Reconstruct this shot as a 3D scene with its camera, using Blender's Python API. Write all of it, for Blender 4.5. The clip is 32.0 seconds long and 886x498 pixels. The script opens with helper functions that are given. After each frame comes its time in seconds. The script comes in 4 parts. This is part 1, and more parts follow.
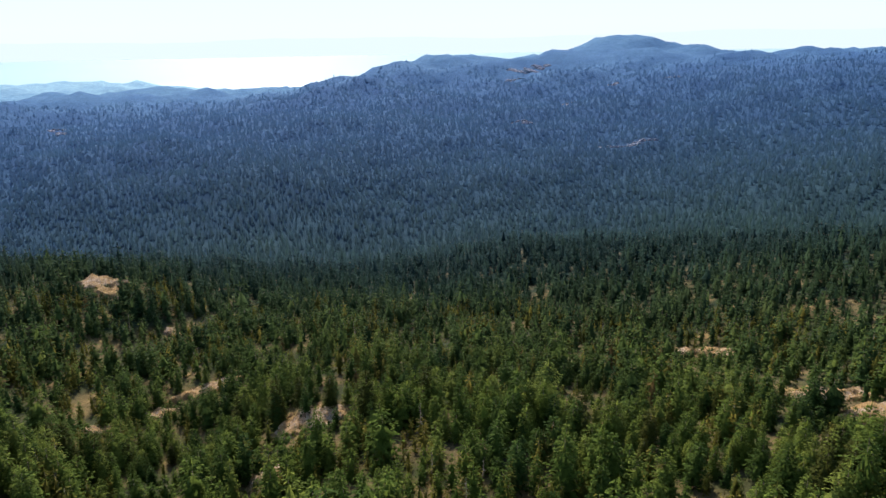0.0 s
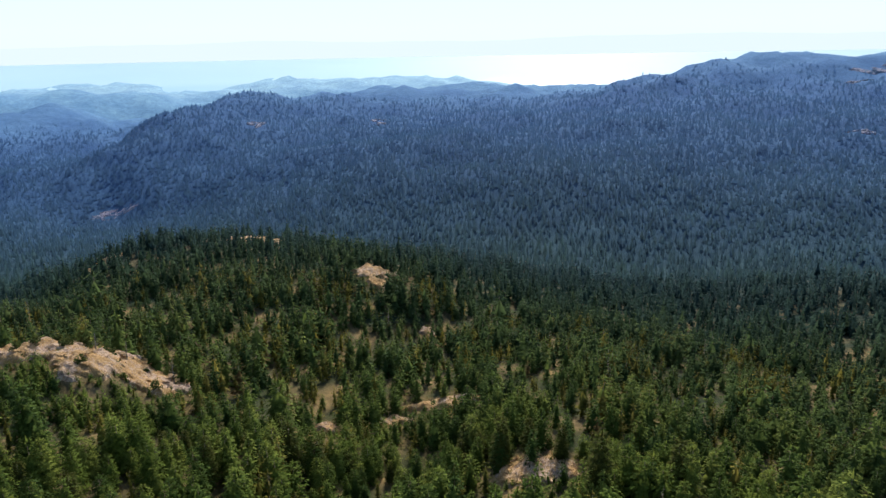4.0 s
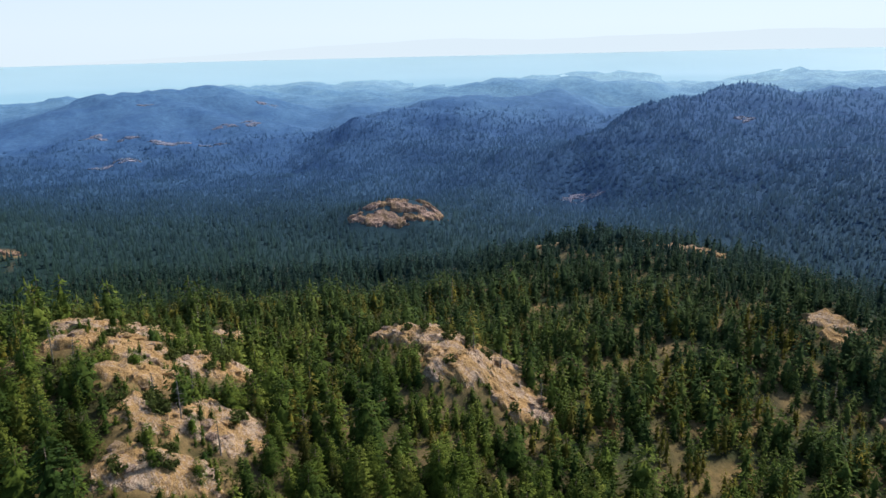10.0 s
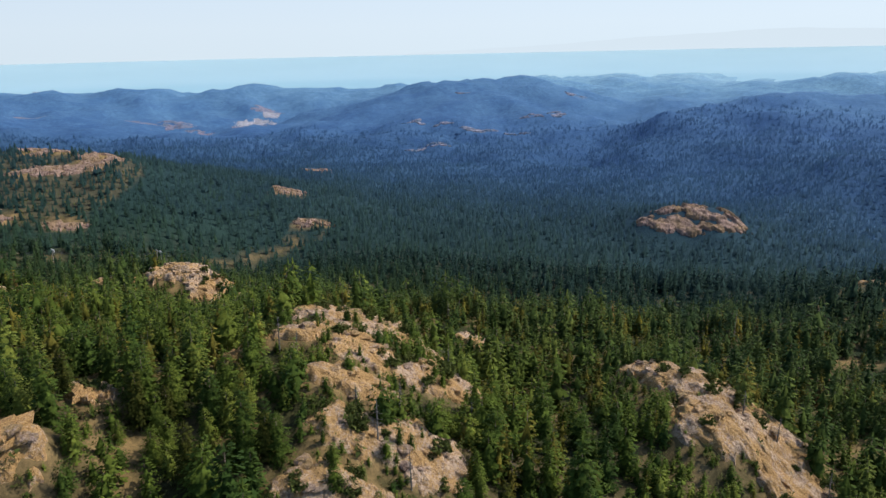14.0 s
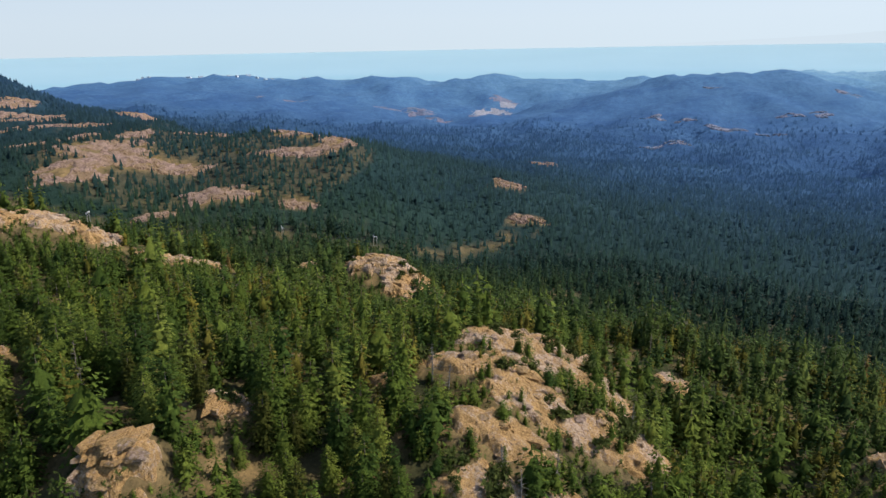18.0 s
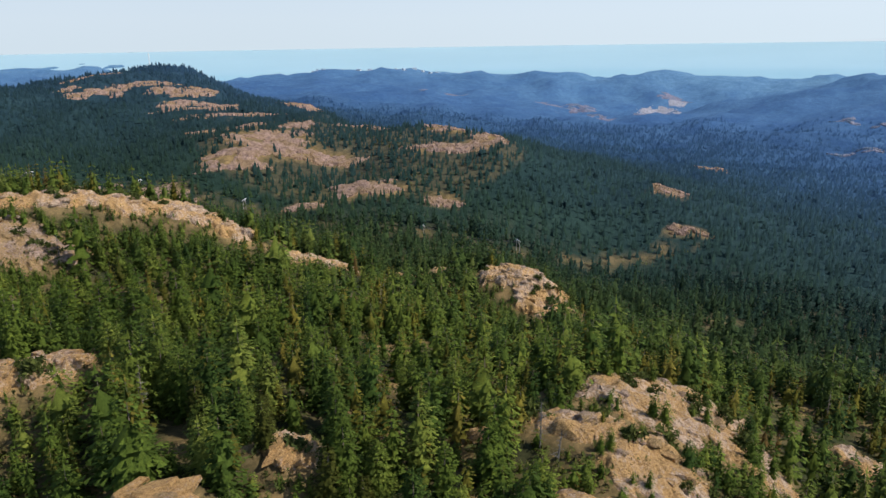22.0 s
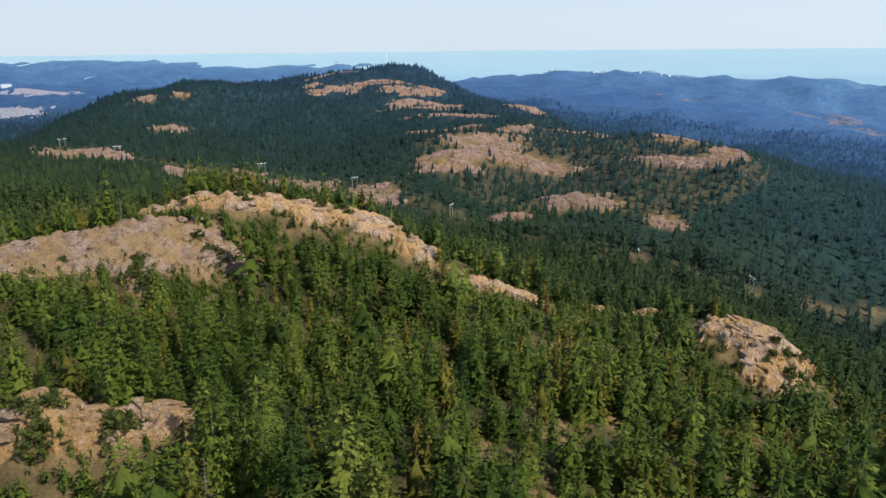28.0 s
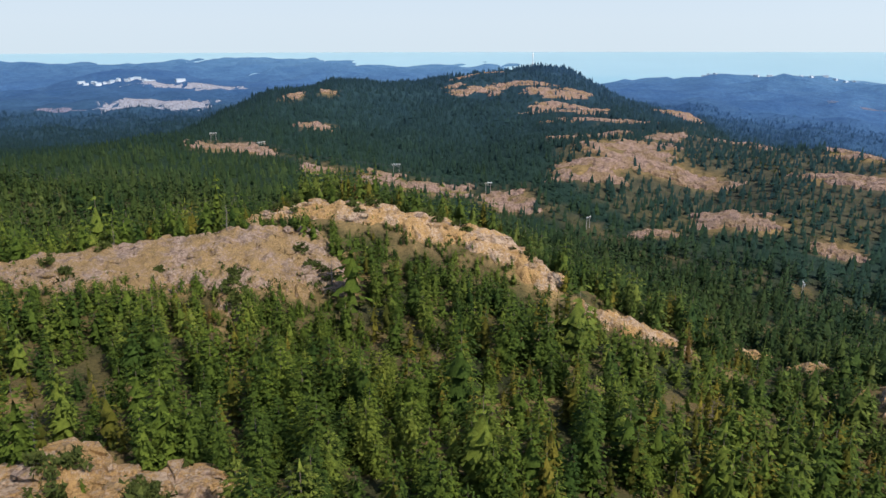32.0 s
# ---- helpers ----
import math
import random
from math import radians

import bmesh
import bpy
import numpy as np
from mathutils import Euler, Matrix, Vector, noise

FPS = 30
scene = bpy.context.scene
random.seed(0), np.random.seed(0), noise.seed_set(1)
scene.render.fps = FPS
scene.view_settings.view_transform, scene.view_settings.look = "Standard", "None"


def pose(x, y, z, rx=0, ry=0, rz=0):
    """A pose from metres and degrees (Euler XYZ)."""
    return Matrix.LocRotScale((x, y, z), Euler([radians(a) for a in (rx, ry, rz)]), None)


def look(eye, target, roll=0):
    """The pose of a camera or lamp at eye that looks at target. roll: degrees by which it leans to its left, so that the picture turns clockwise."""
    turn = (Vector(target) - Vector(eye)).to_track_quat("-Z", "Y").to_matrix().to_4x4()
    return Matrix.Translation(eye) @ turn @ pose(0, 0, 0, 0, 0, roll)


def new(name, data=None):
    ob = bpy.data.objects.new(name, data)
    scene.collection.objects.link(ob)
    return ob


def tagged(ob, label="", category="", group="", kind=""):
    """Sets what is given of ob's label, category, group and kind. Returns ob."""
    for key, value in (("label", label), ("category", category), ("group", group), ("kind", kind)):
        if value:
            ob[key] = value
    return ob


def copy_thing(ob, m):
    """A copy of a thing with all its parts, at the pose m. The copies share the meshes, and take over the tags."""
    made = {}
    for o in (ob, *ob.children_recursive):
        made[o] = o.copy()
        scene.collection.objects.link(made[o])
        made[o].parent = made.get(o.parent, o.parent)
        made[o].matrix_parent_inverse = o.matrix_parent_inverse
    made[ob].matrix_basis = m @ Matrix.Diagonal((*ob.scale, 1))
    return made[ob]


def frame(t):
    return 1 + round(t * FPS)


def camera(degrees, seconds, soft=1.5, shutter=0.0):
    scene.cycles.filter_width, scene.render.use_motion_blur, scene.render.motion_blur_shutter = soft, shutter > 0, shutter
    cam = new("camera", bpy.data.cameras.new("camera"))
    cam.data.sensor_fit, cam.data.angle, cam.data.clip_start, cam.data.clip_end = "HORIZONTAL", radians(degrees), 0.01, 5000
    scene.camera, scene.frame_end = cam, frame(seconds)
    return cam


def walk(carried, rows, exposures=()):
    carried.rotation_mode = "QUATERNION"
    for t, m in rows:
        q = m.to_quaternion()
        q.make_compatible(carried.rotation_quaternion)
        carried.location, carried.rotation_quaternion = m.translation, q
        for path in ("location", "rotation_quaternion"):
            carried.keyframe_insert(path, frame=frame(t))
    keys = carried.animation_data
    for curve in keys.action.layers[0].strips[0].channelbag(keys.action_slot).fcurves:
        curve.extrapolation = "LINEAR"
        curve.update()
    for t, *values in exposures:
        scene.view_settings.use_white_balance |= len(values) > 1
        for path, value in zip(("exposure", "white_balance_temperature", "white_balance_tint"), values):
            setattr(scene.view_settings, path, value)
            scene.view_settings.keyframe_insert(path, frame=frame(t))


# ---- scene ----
cam = camera(63.86, 32.0)


def aim(x, y, z, yaw, pitch, roll):
    return pose(x, y, z, 90 + pitch, 0, yaw) @ pose(0, 0, 0, 0, 0, roll)


PATH = [
    (0.0, -0.02, -0.00, 150.06, 0.008, -15.187, -0.992),
    (1.0, 2.13, 8.30, 150.09, 5.766, -15.097, -1.069),
    (2.0, 3.86, 16.47, 150.00, 11.830, -15.012, -1.039),
    (3.0, 5.02, 24.39, 150.24, 17.935, -14.986, -0.890),
    (3.5, 5.34, 28.42, 150.35, 20.988, -15.014, -0.823),
    (5.5, 4.40, 46.30, 149.37, 33.587, -15.090, -0.915),
    (6.0, 3.77, 50.06, 149.46, 36.751, -15.122, -0.863),
    (7.0, 1.83, 57.65, 149.30, 43.086, -15.174, -0.837),
    (8.0, -1.05, 65.39, 148.89, 49.488, -15.231, -0.815),
    (9.0, -4.63, 72.36, 148.79, 55.857, -15.271, -0.764),
    (10.0, -8.62, 78.76, 148.96, 62.227, -15.316, -0.752),
    (11.0, -13.32, 84.52, 148.92, 68.616, -15.396, -0.777),
    (12.0, -18.74, 89.42, 148.63, 74.789, -15.479, -0.731),
    (13.0, -24.02, 93.77, 148.53, 80.797, -15.587, -0.701),
    (14.0, -29.41, 97.51, 148.74, 86.609, -15.708, -0.616),
    (14.5, -32.26, 99.26, 148.86, 89.321, -15.770, -0.605),
    (16.5, -44.64, 103.83, 149.05, 98.735, -16.058, -0.482),
    (17.0, -48.25, 104.56, 149.00, 101.123, -16.155, -0.441),
    (18.0, -55.63, 105.57, 148.54, 105.446, -16.233, -0.428),
    (19.0, -62.46, 105.87, 148.22, 108.836, -16.326, -0.479),
    (20.0, -69.02, 105.62, 148.06, 112.007, -16.422, -0.410),
    (21.0, -74.73, 105.06, 148.15, 115.179, -16.492, -0.348),
    (22.0, -80.50, 103.99, 148.18, 118.332, -16.573, -0.327),
    (23.0, -86.63, 102.45, 147.98, 121.517, -16.564, -0.343),
    (24.0, -92.29, 100.80, 147.89, 124.709, -16.491, -0.344),
    (25.0, -98.12, 98.28, 147.72, 127.756, -16.442, -0.302),
    (25.5, -100.97, 96.97, 147.73, 129.214, -16.438, -0.281),
    (27.5, -112.71, 90.02, 147.63, 135.032, -16.432, -0.132),
    (28.0, -115.55, 88.16, 147.50, 136.493, -16.412, -0.110),
    (29.0, -121.05, 84.36, 147.45, 139.437, -16.365, -0.102),
    (30.0, -126.13, 80.39, 147.54, 142.353, -16.337, -0.017),
    (31.0, -131.05, 75.83, 147.53, 145.227, -16.379, 0.177),
    (32.0, -136.09, 71.35, 147.52, 148.058, -16.428, 0.224),
]
walk(cam, [(t, aim(*row)) for t, *row in PATH], exposures=((0.0, 0.80), (6.0, 0.73), (12.0, 0.54), (18.0, 0.45), (24.0, 0.47), (32.0, 0.52)))

# ---- sky and sun ----
SUN_AZ, SUN_EL = 14.0, 47.0   # azimuth counter-clockwise from +y, and height, degrees
world = bpy.data.worlds.new("sky")
scene.world = world
world.use_nodes = True
wn = world.node_tree.nodes
sky = wn.new("ShaderNodeTexSky")
sky.sky_type = "NISHITA"
sky.sun_disc = False
sky.sun_elevation = radians(SUN_EL)
sky.sun_rotation = radians(-SUN_AZ)
sky.altitude = 300
sky.air_density, sky.dust_density, sky.ozone_density = 1.0, 0.8, 1.5
wn["Background"].inputs["Strength"].default_value = 0.15
world.node_tree.links.new(sky.outputs["Color"], wn["Background"].inputs["Color"])
lamp = bpy.data.lights.new("sun", "SUN")
lamp.energy, lamp.angle, lamp.color = 3.9, radians(0.6), (1.0, 0.945, 0.86)
sun = new("sun", lamp)
sa, se = radians(SUN_AZ), radians(SUN_EL)
sun.matrix_world = look((0, 0, 900), Vector((0, 0, 900)) + Vector((math.sin(sa) * math.cos(se), -math.cos(sa) * math.cos(se), -math.sin(se))))


# ---- materials ----
def material(name, rough=0.9, spec=0.2):
    m = bpy.data.materials.new(name)
    m.use_nodes = True
    b = m.node_tree.nodes["Principled BSDF"]
    b.inputs["Roughness"].default_value = rough
    b.inputs["Specular IOR Level"].default_value = spec
    return m, m.node_tree.nodes, m.node_tree.links, b


def ramp(nodes, links, source, stops):
    r = nodes.new("ShaderNodeValToRGB")
    el = r.color_ramp.elements
    while len(el) < len(stops):
        el.new(0.5)
    for e, (p, c) in zip(el, stops):
        e.position, e.color = p, (*c, 1)
    links.new(source, r.inputs["Fac"])
    return r.outputs["Color"]


def noise_tex(nodes, links, scale, detail=4.0, rough=0.6, vector=None):
    if vector is None:
        g = nodes.new("ShaderNodeNewGeometry")
        vector = g.outputs["Position"]
    n = nodes.new("ShaderNodeTexNoise")
    n.inputs["Scale"].default_value, n.inputs["Detail"].default_value, n.inputs["Roughness"].default_value = scale, detail, rough
    links.new(vector, n.inputs["Vector"])
    return n.outputs["Fac"]


def mixed(nodes, links, fac, a, b, mode="MIX"):
    m = nodes.new("ShaderNodeMix")
    m.data_type, m.blend_type = "RGBA", mode
    for key, value in ((0, fac), (6, a), (7, b)):
        if isinstance(value, (int, float)):
            m.inputs[key].default_value = value
        elif isinstance(value, tuple):
            m.inputs[key].default_value = (*value, 1)
        else:
            links.new(value, m.inputs[key])
    return m.outputs[2]


def bumped(nodes, links, b, height, strength, distance):
    k = nodes.new("ShaderNodeBump")
    k.inputs["Strength"].default_value, k.inputs["Distance"].default_value = strength, distance
    links.new(height, k.inputs["Height"])
    links.new(k.outputs["Normal"], b.inputs["Normal"])


# hues of the woods, near slope to last hills, painted with shade and haze
HAZE_HUES = [(0.11, (0.024, 0.048, 0.028)), (0.20, (0.028, 0.061, 0.080)), (0.32, (0.041, 0.096, 0.195)), (0.45, (0.054, 0.124, 0.262)), (0.62, (0.078, 0.170, 0.318)), (0.82, (0.15, 0.29, 0.44)), (1.0, (0.26, 0.43, 0.56))]


def foliage(name, dark, mid, light, per_object=False, through_light=0.3, grainy=0.65, far=False):
    """Needle foliage: three greens spread over the trees by their tint, with grain inside each crown."""
    m, nodes, links, b = material(name, 0.85, 0.05)
    if per_object:
        o = nodes.new("ShaderNodeObjectInfo")
        tint = o.outputs["Random"]
    else:
        a = nodes.new("ShaderNodeAttribute")
        a.attribute_name = "tint"
        tint = a.outputs["Fac"]
    base = ramp(nodes, links, tint, [(0.0, dark), (0.5, mid), (1.0, light)])
    # aerial haze painted into the needles, bluer with depth
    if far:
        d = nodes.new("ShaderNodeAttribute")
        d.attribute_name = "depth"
        hue = ramp(nodes, links, d.outputs["Fac"], HAZE_HUES)
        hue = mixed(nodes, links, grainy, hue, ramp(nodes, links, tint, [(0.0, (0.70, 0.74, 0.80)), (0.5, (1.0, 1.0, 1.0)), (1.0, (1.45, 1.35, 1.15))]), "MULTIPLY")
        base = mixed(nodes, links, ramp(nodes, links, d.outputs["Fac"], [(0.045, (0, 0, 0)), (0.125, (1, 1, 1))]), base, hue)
    spray = nodes.new("ShaderNodeNewGeometry")
    base = mixed(nodes, links, grainy, base, ramp(nodes, links, spray.outputs["Random Per Island"], [(0.0, (0.55, 0.58, 0.60)), (0.6, (1.0, 1.0, 1.0)), (1.0, (1.55, 1.48, 1.35))]), "MULTIPLY")
    grain = noise_tex(nodes, links, 1.9, 6.0, 0.75)
    patch = noise_tex(nodes, links, 0.009, 4.0)
    c = mixed(nodes, links, grainy, base, ramp(nodes, links, grain, [(0.3, (0.30, 0.32, 0.34)), (0.5, (0.85, 0.86, 0.86)), (0.7, (1.35, 1.32, 1.15))]), "MULTIPLY")
    c = mixed(nodes, links, 0.3 if far else 0.6, c, ramp(nodes, links, patch, [(0.35, (0.68, 0.72, 0.80)), (0.65, (1.15, 1.12, 0.92))]), "MULTIPLY")
    links.new(c, b.inputs["Base Color"])
    leaf = nodes.new("ShaderNodeBsdfTranslucent")
    links.new(c, leaf.inputs["Color"])
    both = nodes.new("ShaderNodeMixShader")
    both.inputs[0].default_value = through_light
    links.new(b.outputs["BSDF"], both.inputs[1])
    links.new(leaf.outputs["BSDF"], both.inputs[2])
    links.new(both.outputs["Shader"], nodes["Material Output"].inputs["Surface"])
    return m


fir_near = foliage("fir_needles", (0.038, 0.066, 0.014), (0.094, 0.127, 0.020), (0.168, 0.190, 0.036), True, 0.25)
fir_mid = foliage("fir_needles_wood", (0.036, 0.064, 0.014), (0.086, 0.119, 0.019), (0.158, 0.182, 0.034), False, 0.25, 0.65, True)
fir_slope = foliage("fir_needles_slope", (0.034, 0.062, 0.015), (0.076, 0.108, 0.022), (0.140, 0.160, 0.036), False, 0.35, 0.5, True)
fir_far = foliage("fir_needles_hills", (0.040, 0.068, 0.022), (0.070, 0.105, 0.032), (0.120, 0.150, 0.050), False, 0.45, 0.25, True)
brown_fir = foliage("fir_needles_dry", (0.095, 0.062, 0.022), (0.135, 0.088, 0.030), (0.18, 0.12, 0.045))
pine = foliage("pine_needles", (0.064, 0.068, 0.013), (0.118, 0.106, 0.018), (0.180, 0.148, 0.030), False, 0.25)


def plain(name, lo, hi, scale, rough=0.9, bump=0.0, distance=0.1):
    m, nodes, links, b = material(name, rough)
    n = noise_tex(nodes, links, scale, 6.0)
    links.new(ramp(nodes, links, n, [(0.3, lo), (0.7, hi)]), b.inputs["Base Color"])
    if bump:
        bumped(nodes, links, b, n, bump, distance)
    return m


bark = plain("bark", (0.06, 0.045, 0.035), (0.16, 0.13, 0.10), 3.0, 0.95, 0.6, 0.05)
dead_wood = plain("dead_wood", (0.075, 0.066, 0.058), (0.19, 0.17, 0.15), 2.0, 0.9)
dry_grass = foliage("dry_grass_blades", (0.12, 0.075, 0.028), (0.19, 0.125, 0.050), (0.27, 0.19, 0.085))
shrub_leaf = foliage("shrub_leaves", (0.050, 0.070, 0.018), (0.085, 0.100, 0.028), (0.15, 0.14, 0.05))


def rock_material(name, pale, warm, dark, grass, cover, fineness=1.0):
    """Weathered granite: blotches, cracks and streaks, with dry grass and moss in patches."""
    m, nodes, links, b = material(name, 0.92, 0.15)
    k = fineness
    big, mid_n = noise_tex(nodes, links, 0.12 * k, 6.0, 0.65), noise_tex(nodes, links, 0.55 * k, 8.0, 0.75)
    fine, grit = noise_tex(nodes, links, 1.6 * k, 8.0, 0.75), noise_tex(nodes, links, 2.4 * k, 8.0, 0.85)
    c = ramp(nodes, links, mid_n, [(0.35, dark), (0.44, warm), (0.53, pale), (0.62, warm), (0.71, dark)])
    c = mixed(nodes, links, 0.8, c, ramp(nodes, links, fine, [(0.30, (0.40, 0.36, 0.33)), (0.5, (0.9, 0.88, 0.86)), (0.7, (1.15, 1.12, 1.08))]), "MULTIPLY")
    g = nodes.new("ShaderNodeNewGeometry")
    n3 = nodes.new("ShaderNodeTexNoise")
    n3.inputs["Scale"].default_value, n3.inputs["Detail"].default_value = 0.3 * k, 4.0
    links.new(g.outputs["Position"], n3.inputs["Vector"])
    w = nodes.new("ShaderNodeVectorMath")
    w.operation = "MULTIPLY_ADD"
    links.new(n3.outputs["Color"], w.inputs[0])
    w.inputs[1].default_value = (6 / k, 6 / k, 6 / k)
    links.new(g.outputs["Position"], w.inputs[2])
    stretch = nodes.new("ShaderNodeMapping")
    stretch.inputs["Rotation"].default_value = (0, 0, 0.6)
    stretch.inputs["Scale"].default_value = (1.0, 0.42, 1.0)
    links.new(w.outputs["Vector"], stretch.inputs["Vector"])
    v = nodes.new("ShaderNodeTexVoronoi")
    v.feature = "DISTANCE_TO_EDGE"
    v.inputs["Scale"].default_value = 0.42 * k
    links.new(stretch.outputs["Vector"], v.inputs["Vector"])
    crack = ramp(nodes, links, v.outputs["Distance"], [(0.0, (0.30, 0.26, 0.23)), (0.07, (1, 1, 1))])
    c = mixed(nodes, links, 0.75, c, crack, "MULTIPLY")
    spread = mixed(nodes, links, 0.45, big, fine)
    mask = ramp(nodes, links, spread, [(cover - 0.03, (1, 1, 1)), (cover + 0.04, (0, 0, 0))])
    gr = ramp(nodes, links, grit, [(0.34, tuple(0.28 * q for q in grass)), (0.52, grass), (0.68, tuple(1.5 * q for q in grass))])
    links.new(mixed(nodes, links, mask, c, gr), b.inputs["Base Color"])
    bumped(nodes, links, b, mixed(nodes, links, 0.5, mid_n, fine), 1.0, 1.4 / k)
    return m


rock = rock_material("pale_granite", (0.52, 0.395, 0.285), (0.38, 0.265, 0.19), (0.16, 0.120, 0.110), (0.400, 0.240, 0.098), 0.515)
rock_pink = rock_material("pink_granite", (0.38, 0.285, 0.225), (0.275, 0.190, 0.148), (0.095, 0.068, 0.062), (0.285, 0.185, 0.085), 0.50)
rock_hill = rock_material("pink_hill_granite", (0.37, 0.255, 0.20), (0.26, 0.170, 0.135), (0.09, 0.066, 0.060), (0.225, 0.145, 0.080), 0.485, 0.6)
# granite of the far cliffs, aerial haze mixed into its colours
rock_far = rock_material("haze_tinted_granite", (0.27, 0.265, 0.33), (0.20, 0.205, 0.27), (0.08, 0.115, 0.17), (0.065, 0.11, 0.165), 0.47, 0.4)

# ---- lie of the land ----
CX, CY, CZ = -60.0, 70.0, 148.0
near_ridge = [(-173, 341, 49), (-296, 399, 35), (-352, 331, 37), (-223, 195, 47), (-165, 189, 48), (-162, 189, 47), (-165, 182, 51), (-193, 170, 62), (-173, 173, 63), (-320, 234, 33), (-185, 98, 75), (-136, 86, 78), (-135, 81, 79), (-150, 103, 71), (-218, 74, 80), (-212, 85, 78), (-174, 74, 87), (-161, 82, 86), (-191, 78, 86), (-339, 4, 56), (-276, -72, 73), (-255, -98, 87), (-156, 37, 87), (-130, 36, 94), (-140, -24, 95), (-141, -19, 93), (-182, -116, 95), (-207, -100, 88), (-177, -113, 93), (-274, -71, 73), (-42, 197, 49)]
rock_tops = [(-340, -39, 55), (-339, -9, 57), (-351, 15, 45), (-334, 5, 61), (-322, 9, 50), (-288, 23, 53), (-305, 16, 47), (-274, 29, 56), (-318, 36, 43), (-312, -16, 52), (-213, -99, 84), (-194, 112, 68), (-207, 163, 60), (-172, 196, 49), (-151, 185, 50), (-196, 173, 64), (-209, 73, 83), (-228, -120, 96), (-212, -140, 95), (-137, -18, 95), (-180, -135, 92),
             (-634, 349, 15), (-595, 339, -10), (-637, 304, -3), (-601, 405, -13), (-621, 378, 12), (-636, 322, 9), (-690, 372, -10)]
wood_floor = [(63, 504, 14), (0, 423, 5), (-78, 277, 37), (40, 263, 34), (40, 186, 50), (-68, 202, 36), (-114, 201, 39), (-110, 192, 44), (-120, 293, 29), (-88, 228, 35), (-104, 190, 39), (-324, -20, 54), (-183, -59, 79), (-199, 101, 75), (-201, 117, 54), (-208, 51, 78), (-63, 225, 43)]
near_slope = [(-60, 70, 62), (-20, 120, 58), (-100, 120, 58), (-90, -40, 88),
              (130, 250, 42), (60, 60, 80), (-470, 250, -2), (-430, 400, 2), (-250, 480, 2), (-120, 540, -12), (203, 345, 48),
              (-420, 60, 18), (-480, -20, 0), (-400, -170, 28), (-330, -200, 45), (-260, -210, 62), (-150, -220, 72), (-100, -330, 62), (-60, -150, 88)]
valley = [(-542, -1, -8), (-702, -7, 22), (-616, 24, 10), (-548, -142, 31), (-521, -200, 36), (-657, -145, 64), (-674, -132, 56), (-613, -247, 54), (-441, -332, 32), (-447, -287, 26), (-395, -444, 47), (-646, -661, 83),
          (-740, 380, -22), (-560, 300, -20), (-698, 638, -34), (-560, 560, -28), (-300, 620, -26), (-80, 640, -26), (120, 620, -10), (300, 520, 22),
          (-1339, 149, -30), (-1003, -112, -8), (-824, 106, -12), (-798, 296, -20), (-1068, -91, -10), (-1898, -471, -45), (-2118, -326, -58), (-1250, 420, -45), (-2000, -2500, 22), (-1300, -1900, -20)]
east_hill = [(-539, -350, 62), (-470, -318, 40), (-386, -771, 82), (-797, -740, 108),
             (-560, -520, 52), (-480, -600, 55), (-700, -330, 58), (-790, -471, 68), (-560, -250, 36), (-300, -560, 60), (-190, -480, 62)]
lowland = [(-18, -2815, 17), (-350, -2862, 7), (-726, -2812, 5), (-1090, -2716, 7), (-1357, -2558, 12), (-5, -3214, 32), (-378, -3210, 30), (-798, -3155, 29), (-1203, -3048, 29), (-1569, -2900, 28), (-1925, -2704, 26)]
hillside = [(-430, 791, 24), (-176, 780, 24), (75, 796, 18), (287, 693, 30), (373, 593, 46), (-404, 852, 36), (-60, 1100, 56), (240, 1250, 78), (-300, 1250, 56), (520, 1050, 100),
            (-744, 985, 44), (600, 500, 70), (0, 1480, 92), (300, 1560, 118), (-620, 1200, 40)]
